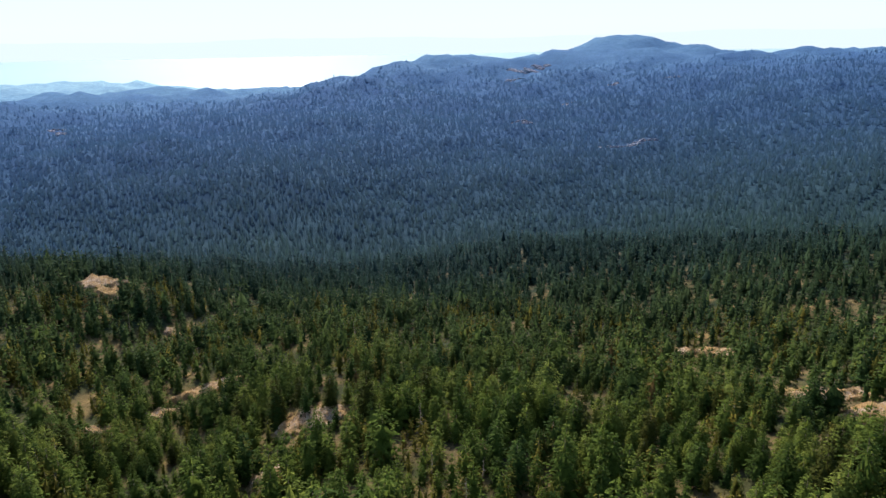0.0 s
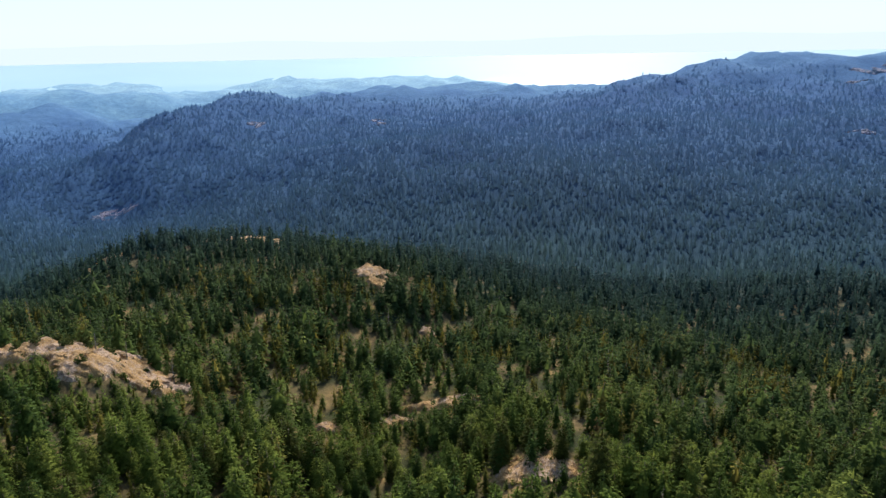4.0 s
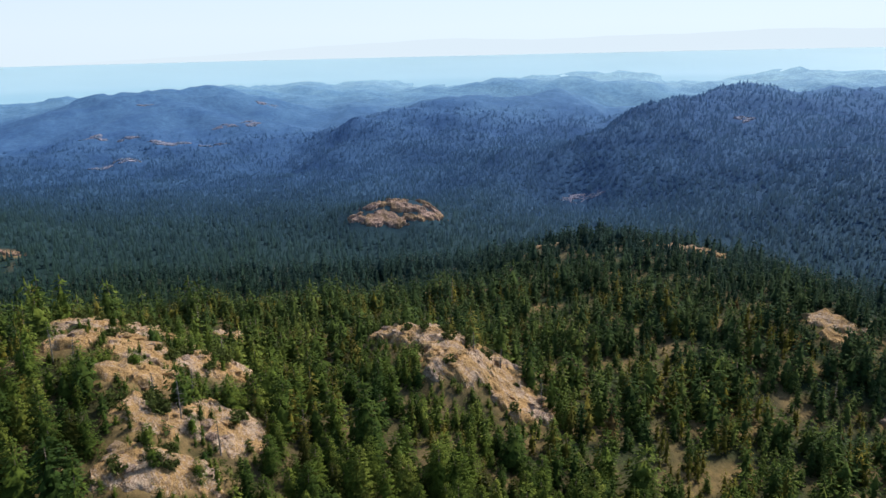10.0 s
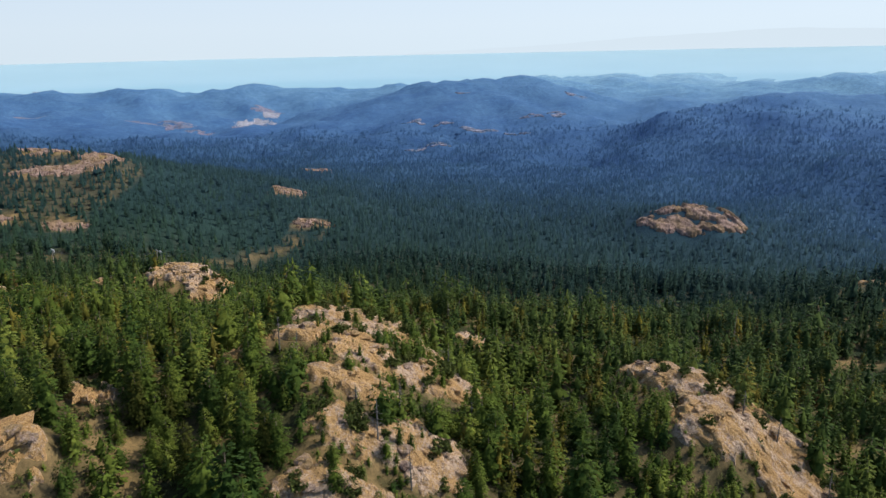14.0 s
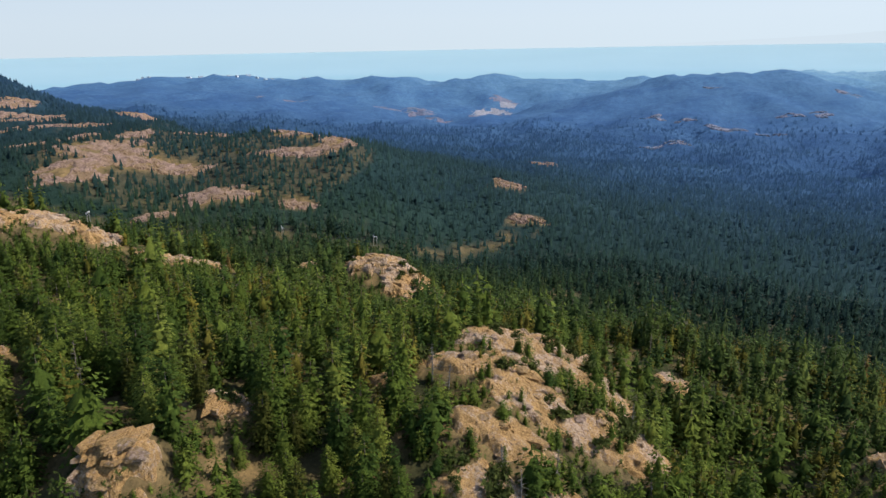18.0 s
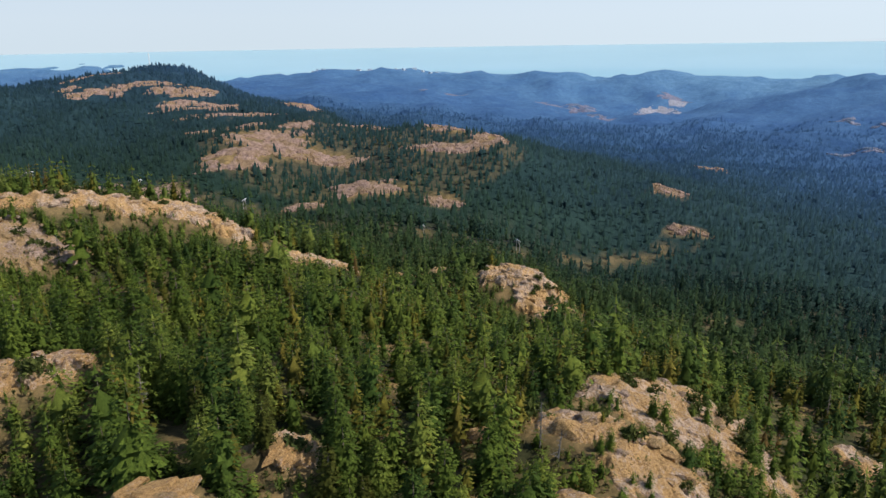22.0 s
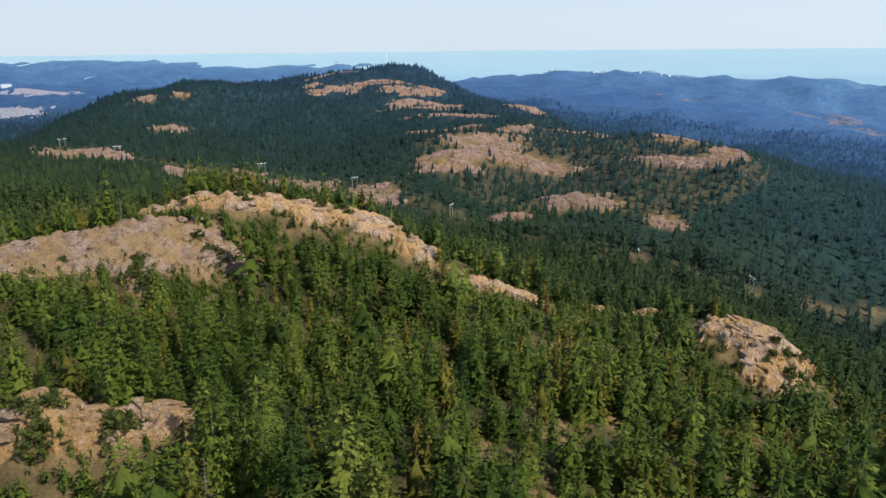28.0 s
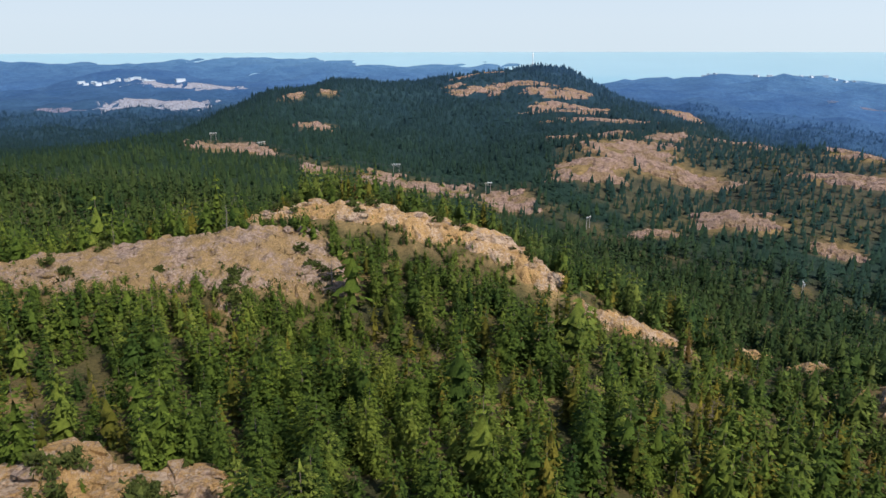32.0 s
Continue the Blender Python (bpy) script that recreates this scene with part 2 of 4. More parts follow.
# crest lines: the ground falls away again behind them
crests = [
    [(-296, 398, 38), (-352, 331, 37), (-316, 233, 34), (-312, 180, 40), (-301, 133, 47), (-298, 100, 50), (-320, 52, 48), (-338, 4, 57), (-305, -40, 60), (-275, -71, 73), (-262, -92, 84)],
    [(-178, -175, 82), (-201, -171, 83), (-231, -169, 93), (-254, -171, 87), (-265, -155, 86), (-270, -138, 86), (-277, -107, 84), (-285, -80, 78), (-310, -66, 64)],
    [(-251, 496, 8), (-308, 456, 16), (-355, 397, 28)],
    [(-340, 1461, 76), (-219, 1585, 110), (-129, 1695, 130), (-5, 1900, 157), (110, 1997, 132), (246, 1985, 140), (392, 1961, 175), (477, 1942, 197), (614, 1903, 170), (694, 1769, 146), (932, 1540, 150), (1100, 1100, 140)],
    [(-985, 1625, 66), (-943, 1764, 73), (-875, 1909, 57), (-803, 1940, 75), (-640, 2000, 68), (-475, 2046, 66)],
    [(-3054, 1290, 29), (-2930, 1560, 40), (-2569, 1953, 63), (-2312, 2258, 71), (-2108, 2320, 23), (-1949, 2585, 74), (-1665, 2781, 65), (-1335, 2846, 77), (-1094, 2949, 50)],
    [(-1645, 1182, 18), (-1615, 1224, 42), (-1576, 1277, 58), (-1536, 1326, 28), (-1499, 1370, -4)],
    [(-1390, 603, 14), (-1460, 696, 34), (-1577, 910, 46), (-1523, 1003, 48)],
    [(-2278, 1296, 38), (-2180, 1462, 67), (-2053, 1640, 65), (-1857, 1719, 60)],
    [(-840, 756, 40), (-903, 910, 62), (-966, 1060, 76), (-966, 1194, 78), (-900, 1300, 76), (-905, 1487, 68)],
    [(-2019, -46, 4), (-2124, 139, 48), (-2167, 272, 60), (-2132, 519, 64), (-1960, 595, 30)],
    [(-2933, 726, 37), (-2827, 1090, 44), (-2917, 1399, 44)],
    [(-2434, -882, 27), (-2488, -738, 30), (-2543, -550, 13), (-2574, -412, 36), (-2610, -179, 20), (-2724, 91, 23)],
    [(-1928, -1813, -3), (-2172, -1703, 20), (-2310, -1530, 30), (-2524, -1428, 27), (-2610, -1280, 9), (-2836, -1039, 6)],
    [(-134, -359, 72), (-247, -620, 62), (-340, -723, 70), (-440, -829, 83), (-560, -889, 86), (-670, -890, 82), (-740, -872, 90), (-840, -800, 106), (-870, -730, 96), (-836, -643, 80)],
    [(-700, -400, 66), (-718, -389, 66), (-698, -315, 60), (-705, -227, 62), (-710, -169, 54)],
    [(-237, -2226, 7), (-389, -2416, 42), (-549, -2496, 53), (-667, -2474, 37), (-797, -2340, 9)],
    [(-180, -3730, 40), (-757, -3680, 23), (-1297, -3545, 58), (-1665, -3405, 44), (-2527, -3115, 44), (-2897, -2530, 38)],
    [(100, -600, 70), (700, -700, 90), (1000, 0, 100), (1100, 600, 120)],
]


def spots():
    pts = [p for group in (near_ridge, rock_tops, wood_floor, near_slope, valley, east_hill, lowland, hillside) for p in group]
    for line in crests:
        for x, y, z in line:
            pts.append((x, y, z))
            dx, dy = x - CX, y - CY
            r = math.hypot(dx, dy)
            pts.append((CX + dx * 1.13, CY + dy * 1.13, CZ + ((z - CZ) / r - (0.022 if r < 1400 else 0.009)) * r * 1.13))
    for k in range(36):
        a = radians(10 * k)
        pts.append((CX - 4350 * math.sin(a), CY + 4350 * math.cos(a), CZ - 300))
    return np.array(pts, float)


def chart(x, y):
    dx, dy = x - CX, y - CY
    r = np.maximum(np.hypot(dx, dy), 12.0)
    return np.stack([1.15 * dx / r, 1.15 * dy / r, 0.85 * np.log(r)], -1), r


SPOTS = spots()
_c, _r = chart(SPOTS[:, 0], SPOTS[:, 1])


def kernel(a, b):
    d2 = np.maximum((a * a).sum(-1)[:, None] + (b * b).sum(-1)[None] - 2 * np.einsum("ik,jk->ij", a, b), 0)
    return np.sqrt(d2 + 0.02 ** 2)


_n = len(SPOTS)
_a = np.zeros((_n + 1, _n + 1))
_a[:_n, :_n] = kernel(_c, _c) - 0.008 * np.eye(_n)
_a[:_n, _n] = _a[_n, :_n] = 1
_w = np.linalg.solve(_a, np.r_[(SPOTS[:, 2] - CZ) / _r, 0])


def roll_noise(x, y, size, seed):
    """Cheap smooth noise from crossed waves."""
    rs = np.random.RandomState(seed)
    out = np.zeros_like(x)
    for k in range(6):
        a, p, s = rs.uniform(0, 6.28), rs.uniform(0, 6.28), rs.uniform(0.6, 1.7) / size * 6.28
        out += np.sin((x * np.cos(a) + y * np.sin(a)) * s + p + 1.7 * np.sin((y * np.cos(a) - x * np.sin(a)) * s * 0.6 + p * 2))
    return out / 3.0


def land(x, y):
    """Height of the ground at x, y (arrays)."""
    x, y = np.asarray(x, float), np.asarray(y, float)
    shape = x.shape
    xf, yf = x.ravel(), y.ravel()
    z = np.empty(len(xf))
    for k in range(0, len(xf), 20000):
        c, r = chart(xf[k:k + 20000], yf[k:k + 20000])
        z[k:k + 20000] = CZ + ((kernel(c, _c) * _w[:_n]).sum(1) + _w[_n]) * r
    r = np.hypot(xf - CX, yf - CY)
    z += np.clip(r / 700, 0.3, 2.2) * (2.0 * roll_noise(xf, yf, 90, 3) + 4.0 * np.clip((r - 300) / 600, 0, 1) * roll_noise(xf, yf, 260, 5))
    return z.reshape(shape)


def grid_mesh(name, verts, faces, mat, smooth=True):
    me = bpy.data.meshes.new(name)
    me.vertices.add(len(verts))
    me.vertices.foreach_set("co", np.ascontiguousarray(verts, np.float32).ravel())
    k = faces.shape[1]
    me.loops.add(faces.size)
    me.loops.foreach_set("vertex_index", np.ascontiguousarray(faces, np.int32).ravel())
    me.polygons.add(len(faces))
    me.polygons.foreach_set("loop_start", np.arange(0, faces.size, k, dtype=np.int32))
    me.polygons.foreach_set("loop_total", np.full(len(faces), k, np.int32))
    me.polygons.foreach_set("use_smooth", np.full(len(faces), smooth, bool))
    me.update(calc_edges=True)
    me.materials.append(mat)
    return me


def quads(nu, nv):
    i = np.arange(nu - 1)[:, None] * nv + np.arange(nv - 1)[None]
    return np.stack([i, i + 1, i + nv + 1, i + nv], -1).reshape(-1, 4)


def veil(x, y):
    """How deep in the painted blue haze a place lies: deeper towards the sun."""
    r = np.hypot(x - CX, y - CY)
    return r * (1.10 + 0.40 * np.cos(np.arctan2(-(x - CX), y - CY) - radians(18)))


def ground_material():
    m, nodes, links, b = material("forest_floor", 0.95, 0.05)
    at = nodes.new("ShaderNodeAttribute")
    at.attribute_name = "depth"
    # brown floor near by; farther off the wood hues with haze painted in
    wood = ramp(nodes, links, at.outputs["Fac"], [(0.0, (0.054, 0.048, 0.022)), (0.06, (0.040, 0.048, 0.022))] + [(p, tuple(0.95 * q for q in c)) for p, c in HAZE_HUES])
    n = noise_tex(nodes, links, 0.012, 5.0)
    f = noise_tex(nodes, links, 0.35, 6.0)
    floor_at = nodes.new("ShaderNodeAttribute")
    floor_at.attribute_name = "tree_belt"
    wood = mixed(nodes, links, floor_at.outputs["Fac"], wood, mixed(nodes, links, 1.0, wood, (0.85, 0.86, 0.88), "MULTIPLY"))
    dry = nodes.new("ShaderNodeAttribute")
    dry.attribute_name = "dry"
    grass = ramp(nodes, links, noise_tex(nodes, links, 0.16, 5.0), [(0.3, (0.10, 0.072, 0.034)), (0.5, (0.21, 0.145, 0.068)), (0.7, (0.31, 0.21, 0.10))])
    wood = mixed(nodes, links, dry.outputs["Fac"], wood, grass)
    twig = noise_tex(nodes, links, 1.7, 8.0, 0.8)
    wood = mixed(nodes, links, 0.7, wood, ramp(nodes, links, twig, [(0.32, (0.30, 0.32, 0.30)), (0.5, (0.85, 0.85, 0.85)), (0.68, (1.5, 1.42, 1.3))]), "MULTIPLY")
    c = mixed(nodes, links, 0.35, wood, ramp(nodes, links, f, [(0.3, (0.55, 0.6, 0.65)), (0.7, (1.1, 1.05, 1.0))]), "MULTIPLY")
    c = mixed(nodes, links, 0.6, c, ramp(nodes, links, n, [(0.35, (0.66, 0.72, 0.80)), (0.65, (1.2, 1.12, 1.0))]), "MULTIPLY")
    c = mixed(nodes, links, 0.5, c, ramp(nodes, links, noise_tex(nodes, links, 0.06, 4.0, 0.7), [(0.35, (0.6, 0.65, 0.7)), (0.65, (1.2, 1.15, 1.05))]), "MULTIPLY")
    c = mixed(nodes, links, 0.45, c, ramp(nodes, links, noise_tex(nodes, links, 0.11, 6.0, 0.75), [(0.36, (0.62, 0.66, 0.72)), (0.5, (1.0, 1.0, 1.0)), (0.64, (1.35, 1.3, 1.22))]), "MULTIPLY")
    links.new(c, b.inputs["Base Color"])
    bumped(nodes, links, b, mixed(nodes, links, 0.6, mixed(nodes, links, 0.5, f, twig), noise_tex(nodes, links, 0.11, 3.0)), 0.5, 2.0)
    return m


# ---- bare rock: patches of x, y, half width, half depth, turn ----
NEAR_ROCK = {
    "ridge": [(-211, 166, 8, 7, 68), (-199, 175, 14, 12, 63), (-176, 171, 11, 11, 62), (-179, 187, 10, 11, 58), (-163, 186, 8, 13, 56)],
    "shoulder": [(-206, 80, 12, 13, 101), (-222, 85, 10, 10, 98), (-212, 99, 9, 10, 92), (-184, 75, 9, 5, 105), (-182, 88, 11, 10, 99), (-181, 101, 13, 8, 93), (-163, 86, 9, 5, 103), (-149, 89, 9, 6, 98), (-135, 86, 11, 5, 92), (-151, 101, 8, 9, 83), (-187, 108, 9, 8, 84)],
    "knob": [(-337, 3, 19, 13, 112), (-325, 13, 9, 8, 110)],
    "dome": [(-158, -119, 32, 22, 171), (-188, -109, 24, 17, 165), (-203, -97, 10, 7, 155), (-178, -88, 4, 9, 164)],
    "crest": [(-211, -141, 15, 7, 160), (-228, -126, 15, 9, 155), (-246, -111, 13, 9, 148), (-262, -101, 13, 11, 142), (-268, -86, 8, 8, 140)],
    "ledge": [(-133, -20, 11, 6, 178), (-147, -13, 10, 5, 169)],
    "apron": [(-153, 39, 5, 5, 128), (-130, 36, 6, 4, 139)],
}
SMALL_ROCK = [(-286, -62, 14, 6, 134), (-340, -39, 8, 5, 119), (-178, 60, 4, 3, 113), (-41, 195, 10, 7, 14), (-48, 171, 5, 4, 19), (-172, 341, 12, 7, 32), (-164, 331, 6, 5, 32),
              (-292, 397, 22, 10, 41), (-314, 384, 8, 5, 44), (-352, 331, 9, 5, 52), (-127, 310, 4, 4, 27), (-88, 242, 13, 4, 24), (-113, 208, 6, 4, 37)]
EDGE_ROCK = [(104, 258, 14, 5, 341), (113, 191, 12, 6, 330), (114, 168, 9, 9, 327), (-360, -70, 8, 6, 122), (-320, 234, 4, 7, 61), (-250, 120, 6, 6, 90), (-100, 226, 6, 3, 30)]
EAST_ROCK = [(-708, -748, 33, 16, 145), (-653, -676, 28, 16, 145), (-645, -722, 12, 10, 147), (-715, -663, 32, 14, 142), (-709, -611, 28, 18, 140), (-750, -599, 20, 16, 137), (-838, -519, 30, 24, 130), (-690, -547, 38, 20, 138), (-673, -469, 46, 13, 135), (-597, -414, 32, 22, 137),
             (-572, -343, 34, 24, 134), (-520, -328, 27, 17, 136), (-636, -363, 18, 16, 131), (-573, -297, 30, 14, 130), (-580, -272, 20, 10, 128), (-695, -319, 28, 16, 125), (-700, -262, 40, 12, 122), (-695, -208, 28, 20, 117), (-631, -180, 34, 14, 117)]
EAST_ROCK_2 = [(-666, -163, 15, 20, 114), (-429, -719, 12, 9, 159), (-472, -723, 10, 9, 157), (-408, -605, 16, 14, 158), (-300, -540, 25, 22, 165), (-316, -524, 15, 14, 163), (-343, -446, 12, 14, 158), (-383, -413, 17, 18, 153), (-406, -384, 28, 14, 149),
               (-445, -335, 17, 18, 143), (-528, -208, 18, 18, 126), (-481, -225, 15, 8, 131), (-538, -188, 11, 10, 123), (-540, -144, 12, 9, 118), (-692, -8, 13, 9, 100), (-616, 23, 13, 6, 97), (-965, -12, 16, 12, 96)]
WEST_ROCK = [(-622, 343, 28, 22, 66), (-617, 371, 24, 20, 65), (-628, 320, 14, 12, 68), (-1528, 282, 46, 24, 83), (-1498, 343, 26, 20, 80), (-1372, 145, 50, 18, 88), (-1598, 129, 27, 20, 89), (-1579, 193, 19, 14, 86), (-1635, 394, 26, 14, 79),
             (-1643, 475, 33, 28, 77), (-1909, 563, 30, 24, 76), (-1942, 274, 25, 16, 85), (-747, 980, 18, 30, 39), (-595, 1115, 13, 28, 30)]
NORTH_ROCK = [(195, 1619, 52, 34, 353), (122, 1056, 20, 12, 354), (206, 1216, 26, 14, 350), (232, 882, 34, 12, 345), (421, 1308, 18, 16, 342), (315, 1322, 12, 12, 347), (154, 1530, 22, 22, 354), (232, 1652, 30, 18, 351)]
PITS = [(-428, -1530, 108, 130, 169), (-600, -2000, 140, 60, 167), (-2105, -312, 50, 66, 101), (-2230, -285, 26, 40, 100)]
SCARS = [(-250, -1540, 58, 80, 176), (-2288, -296, 58, 46, 100), (-1900, -372, 130, 110, 105), (-1960, -540, 92, 56, 109), (-1847, -853, 60, 60, 118), (-713, 655, 30, 10, 51)]
BIG_ROCK = sum(NEAR_ROCK.values(), [])
ALL_ROCK = BIG_ROCK + SMALL_ROCK + EDGE_ROCK + EAST_ROCK + EAST_ROCK_2 + WEST_ROCK + NORTH_ROCK + PITS + SCARS
# the cleared strip of a power line along the valley
CUT = [(-290, -590), (-324, -502), (-357, -440), (-406, -415), (-440, -359), (-454, -298), (-456, -262), (-450, -200), (-460, -148), (-480, -108), (-499, -64), (-526, -34), (-590, 20)]


def patch_value(x, y, patches):
    best = np.full(np.shape(x), -9.0)
    for ox, oy, a, c, turn in patches:
        t = radians(turn)
        u, v = (x - ox) * math.cos(t) + (y - oy) * math.sin(t), -(x - ox) * math.sin(t) + (y - oy) * math.cos(t)
        best = np.maximum(best, (1 - np.hypot(u / a, v / c)) * min(1.0, min(a, c) / 12 + 0.3))
    return best + 0.15 * roll_noise(x, y, 14, 71) + 0.10 * roll_noise(x, y, 5, 72)


def cut_distance(x, y):
    best = np.full(np.shape(x), 1e6)
    for (ax, ay), (bx, by) in zip(CUT[:-1], CUT[1:]):
        l2 = (bx - ax) ** 2 + (by - ay) ** 2
        t = np.clip(((x - ax) * (bx - ax) + (y - ay) * (by - ay)) / l2, 0, 1)
        best = np.minimum(best, np.hypot(x - ax - t * (bx - ax), y - ay - t * (by - ay)))
    return best


az = np.radians(np.concatenate([np.arange(-44, 196, 0.6), np.arange(196, 316.1, 3.0)]))
rad = np.concatenate([[0.5, 15, 30], np.geomspace(42, 4340, 220)])
AA, RR = np.meshgrid(az, rad, indexing="ij")
gx, gy = CX - RR * np.sin(AA), CY + RR * np.cos(AA)
gz = land(gx, gy)
# the middle of the ridge top runs smoothly from rim to rim
rim = np.searchsorted(rad, 95)
flat = gz[:, rim].mean() + (gz[:, rim:rim + 1] - gz[:, rim].mean()) * np.clip(RR / 95, 0, 1)
keep_in = np.clip((RR - 45) / 45, 0, 1)
gz = keep_in * gz + (1 - keep_in) * flat
# the soil lies lower round the bare knolls of the ridge
gz = gz - 4.0 * np.clip((420 - RR) / 120, 0, 1) * np.clip(-patch_value(gx, gy, BIG_ROCK) / 0.9, 0, 1)
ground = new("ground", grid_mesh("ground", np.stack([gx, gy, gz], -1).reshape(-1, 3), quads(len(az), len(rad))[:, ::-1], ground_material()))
tagged(ground, "wooded hills with dry brown forest floor, painted haze-blue far off towards the coast", "ground", kind="structure")

def surface(x, y):
    """Height of the ground sheet itself."""
    x, y = np.asarray(x, float), np.asarray(y, float)
    a = np.arctan2(-(x - CX), y - CY)
    a = np.where(a < az[0], a + 2 * np.pi, a)
    r = np.clip(np.hypot(x - CX, y - CY), rad[0], rad[-1] - 1)
    i = np.clip(np.searchsorted(az, a) - 1, 0, len(az) - 2)
    j = np.clip(np.searchsorted(rad, r) - 1, 0, len(rad) - 2)
    u, v = (a - az[i]) / (az[i + 1] - az[i]), (r - rad[j]) / (rad[j + 1] - rad[j])
    return (1 - u) * ((1 - v) * gz[i, j] + v * gz[i, j + 1]) + u * ((1 - v) * gz[i + 1, j] + v * gz[i + 1, j + 1])


# what can be seen past the ridges from four places on the camera's path
VIEWS = []
for vx, vy in ((0, 5), (-20, 92), (-80, 104), (-132, 75)):
    va, vr = np.meshgrid(np.radians(np.arange(-44, 196, 1.5)), np.geomspace(60, 2300, 140), indexing="ij")
    vz = surface(vx - vr * np.sin(va), vy + vr * np.cos(va))
    VIEWS.append((vx, vy, np.maximum.accumulate((vz + 8 - CZ) / vr, axis=1)))


def in_view(x, y):
    z = surface(x, y)
    seen = np.zeros(len(x), bool)
    for vx, vy, top in VIEWS:
        r, a = np.hypot(x - vx, y - vy), np.degrees(np.arctan2(-(x - vx), y - vy))
        a = np.where(a < -50, a + 360, a)
        i = np.clip(((a + 44) / 1.5).astype(int), 0, top.shape[0] - 1)
        j = np.clip((np.log(r * 0.96 / 60) / np.log(2300 / 60) * 139).astype(int), 0, 139)
        seen |= ((z + 12 - CZ) / r > top[i, j] - 0.008) & (a > -50) & (a < 200) & (r > 60)
    return seen


# how much haze is painted into the ground
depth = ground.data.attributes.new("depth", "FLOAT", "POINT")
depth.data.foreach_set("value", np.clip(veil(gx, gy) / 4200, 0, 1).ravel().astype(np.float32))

# ground slightly darker within the reach of the standing trees
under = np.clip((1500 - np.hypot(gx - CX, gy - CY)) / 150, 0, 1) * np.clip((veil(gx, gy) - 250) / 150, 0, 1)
ground.data.attributes.new("tree_belt", "FLOAT", "POINT").data.foreach_set("value", under.ravel().astype(np.float32))

# the sea beyond the coast, sloped to meet the horizon line in the camera's view
m, nodes, links, b = material("sea", 0.3, 0.5)
links.new(ramp(nodes, links, noise_tex(nodes, links, 0.002, 4.0), [(0.3, (0.21, 0.37, 0.43)), (0.7, (0.24, 0.40, 0.46))]), b.inputs["Base Color"])
bumped(nodes, links, b, noise_tex(nodes, links, 0.02, 4.0), 0.15, 3.0)


def level(a, r):
    """Height of the horizon plane at azimuth a, distance r, tilted to fit the camera's view."""
    return CZ + r * np.tan(np.radians(-0.43 + 0.62 * np.cos(a)))


A2, R2 = np.meshgrid(np.radians(np.arange(0, 361, 2.0)), np.linspace(2300, 4200, 28), indexing="ij")
Z2 = level(A2, R2) - 122 * (4200 - R2) / 1400 - 75 * np.clip((3100 - R2) / 700, 0, 1)
sea = new("water", grid_mesh("water", np.stack([CX - R2 * np.sin(A2), CY + R2 * np.cos(A2), Z2], -1).reshape(-1, 3), quads(181, 28)[:, ::-1], m))
tagged(sea, "pale calm sea strait in haze below the horizon", "sea", kind="structure")

# glowing ring of hazy air, brighter towards the sun, with a faint far shore
m = bpy.data.materials.new("hazy_air")
m.use_nodes = True
nodes, links = m.node_tree.nodes, m.node_tree.links
nodes.remove(nodes["Principled BSDF"])
em = nodes.new("ShaderNodeEmission")
at = nodes.new("ShaderNodeAttribute")
at.attribute_name = "rise"
links.new(ramp(nodes, links, at.outputs["Fac"], [(0.0, (0.68, 0.83, 0.91)), (0.10, (0.71, 0.83, 0.93)), (0.35, (0.72, 0.84, 0.95)), (1.0, (0.66, 0.81, 0.98))]), em.inputs["Color"])
at2 = nodes.new("ShaderNodeAttribute")
at2.attribute_name = "glare"
links.new(at2.outputs["Fac"], em.inputs["Strength"])
links.new(em.outputs["Emission"], nodes["Material Output"].inputs["Surface"])
a3 = np.radians(np.arange(0, 361, 2.0))
h3 = np.array([-90, 0, 15, 30, 60, 120, 200, 300, 405, 560, 720])
A3, H3 = np.meshgrid(a3, h3, indexing="ij")
Z3 = level(A3, 4880.0) + H3
air = new("backdrop", grid_mesh("backdrop", np.stack([CX - 4880 * np.sin(A3), CY + 4880 * np.cos(A3), Z3], -1).reshape(-1, 3), quads(len(a3), len(h3)), m))
tagged(air, "bright pale hazy air over the horizon", "sky", kind="structure")
for key, value in (("rise", np.clip((H3 + 60) / 700, 0, 1)), ("glare", 0.66 + 0.09 * np.clip((np.cos(A3 - radians(14)) + 0.5) / 1.5, 0, 1))):
    air.data.attributes.new(key, "FLOAT", "POINT").data.foreach_set("value", value.ravel().astype(np.float32))
fa = np.arange(-34, 92, 1.0)
fh = 108 + 9 * np.sin(fa * 0.21) + 4 * np.sin(fa * 0.53 + 1) + 2 * np.sin(fa * 1.7)
F2, U2 = np.meshgrid(np.radians(fa), [0, 1], indexing="ij")
shore_r = 4170.0 + 170 * U2
shore_z = level(F2, shore_r) + np.where(U2 > 0, 0.88 * fh[:, None] * np.clip((92 - fa[:, None]) / 30, 0, 1), -30)
# mountain strip glows by itself, its haze painted as emission
m, nodes, links, b = material("glowing_hazed_shore", 1.0, 0.0)
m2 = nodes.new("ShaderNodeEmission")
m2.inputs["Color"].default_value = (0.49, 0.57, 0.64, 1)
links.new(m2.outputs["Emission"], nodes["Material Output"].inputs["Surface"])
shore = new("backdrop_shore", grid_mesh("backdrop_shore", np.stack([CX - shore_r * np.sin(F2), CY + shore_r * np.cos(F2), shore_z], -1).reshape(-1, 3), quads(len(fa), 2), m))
tagged(shore, "glowing backdrop strip for the faint hazed mountains of the far shore", "mountains", kind="structure")

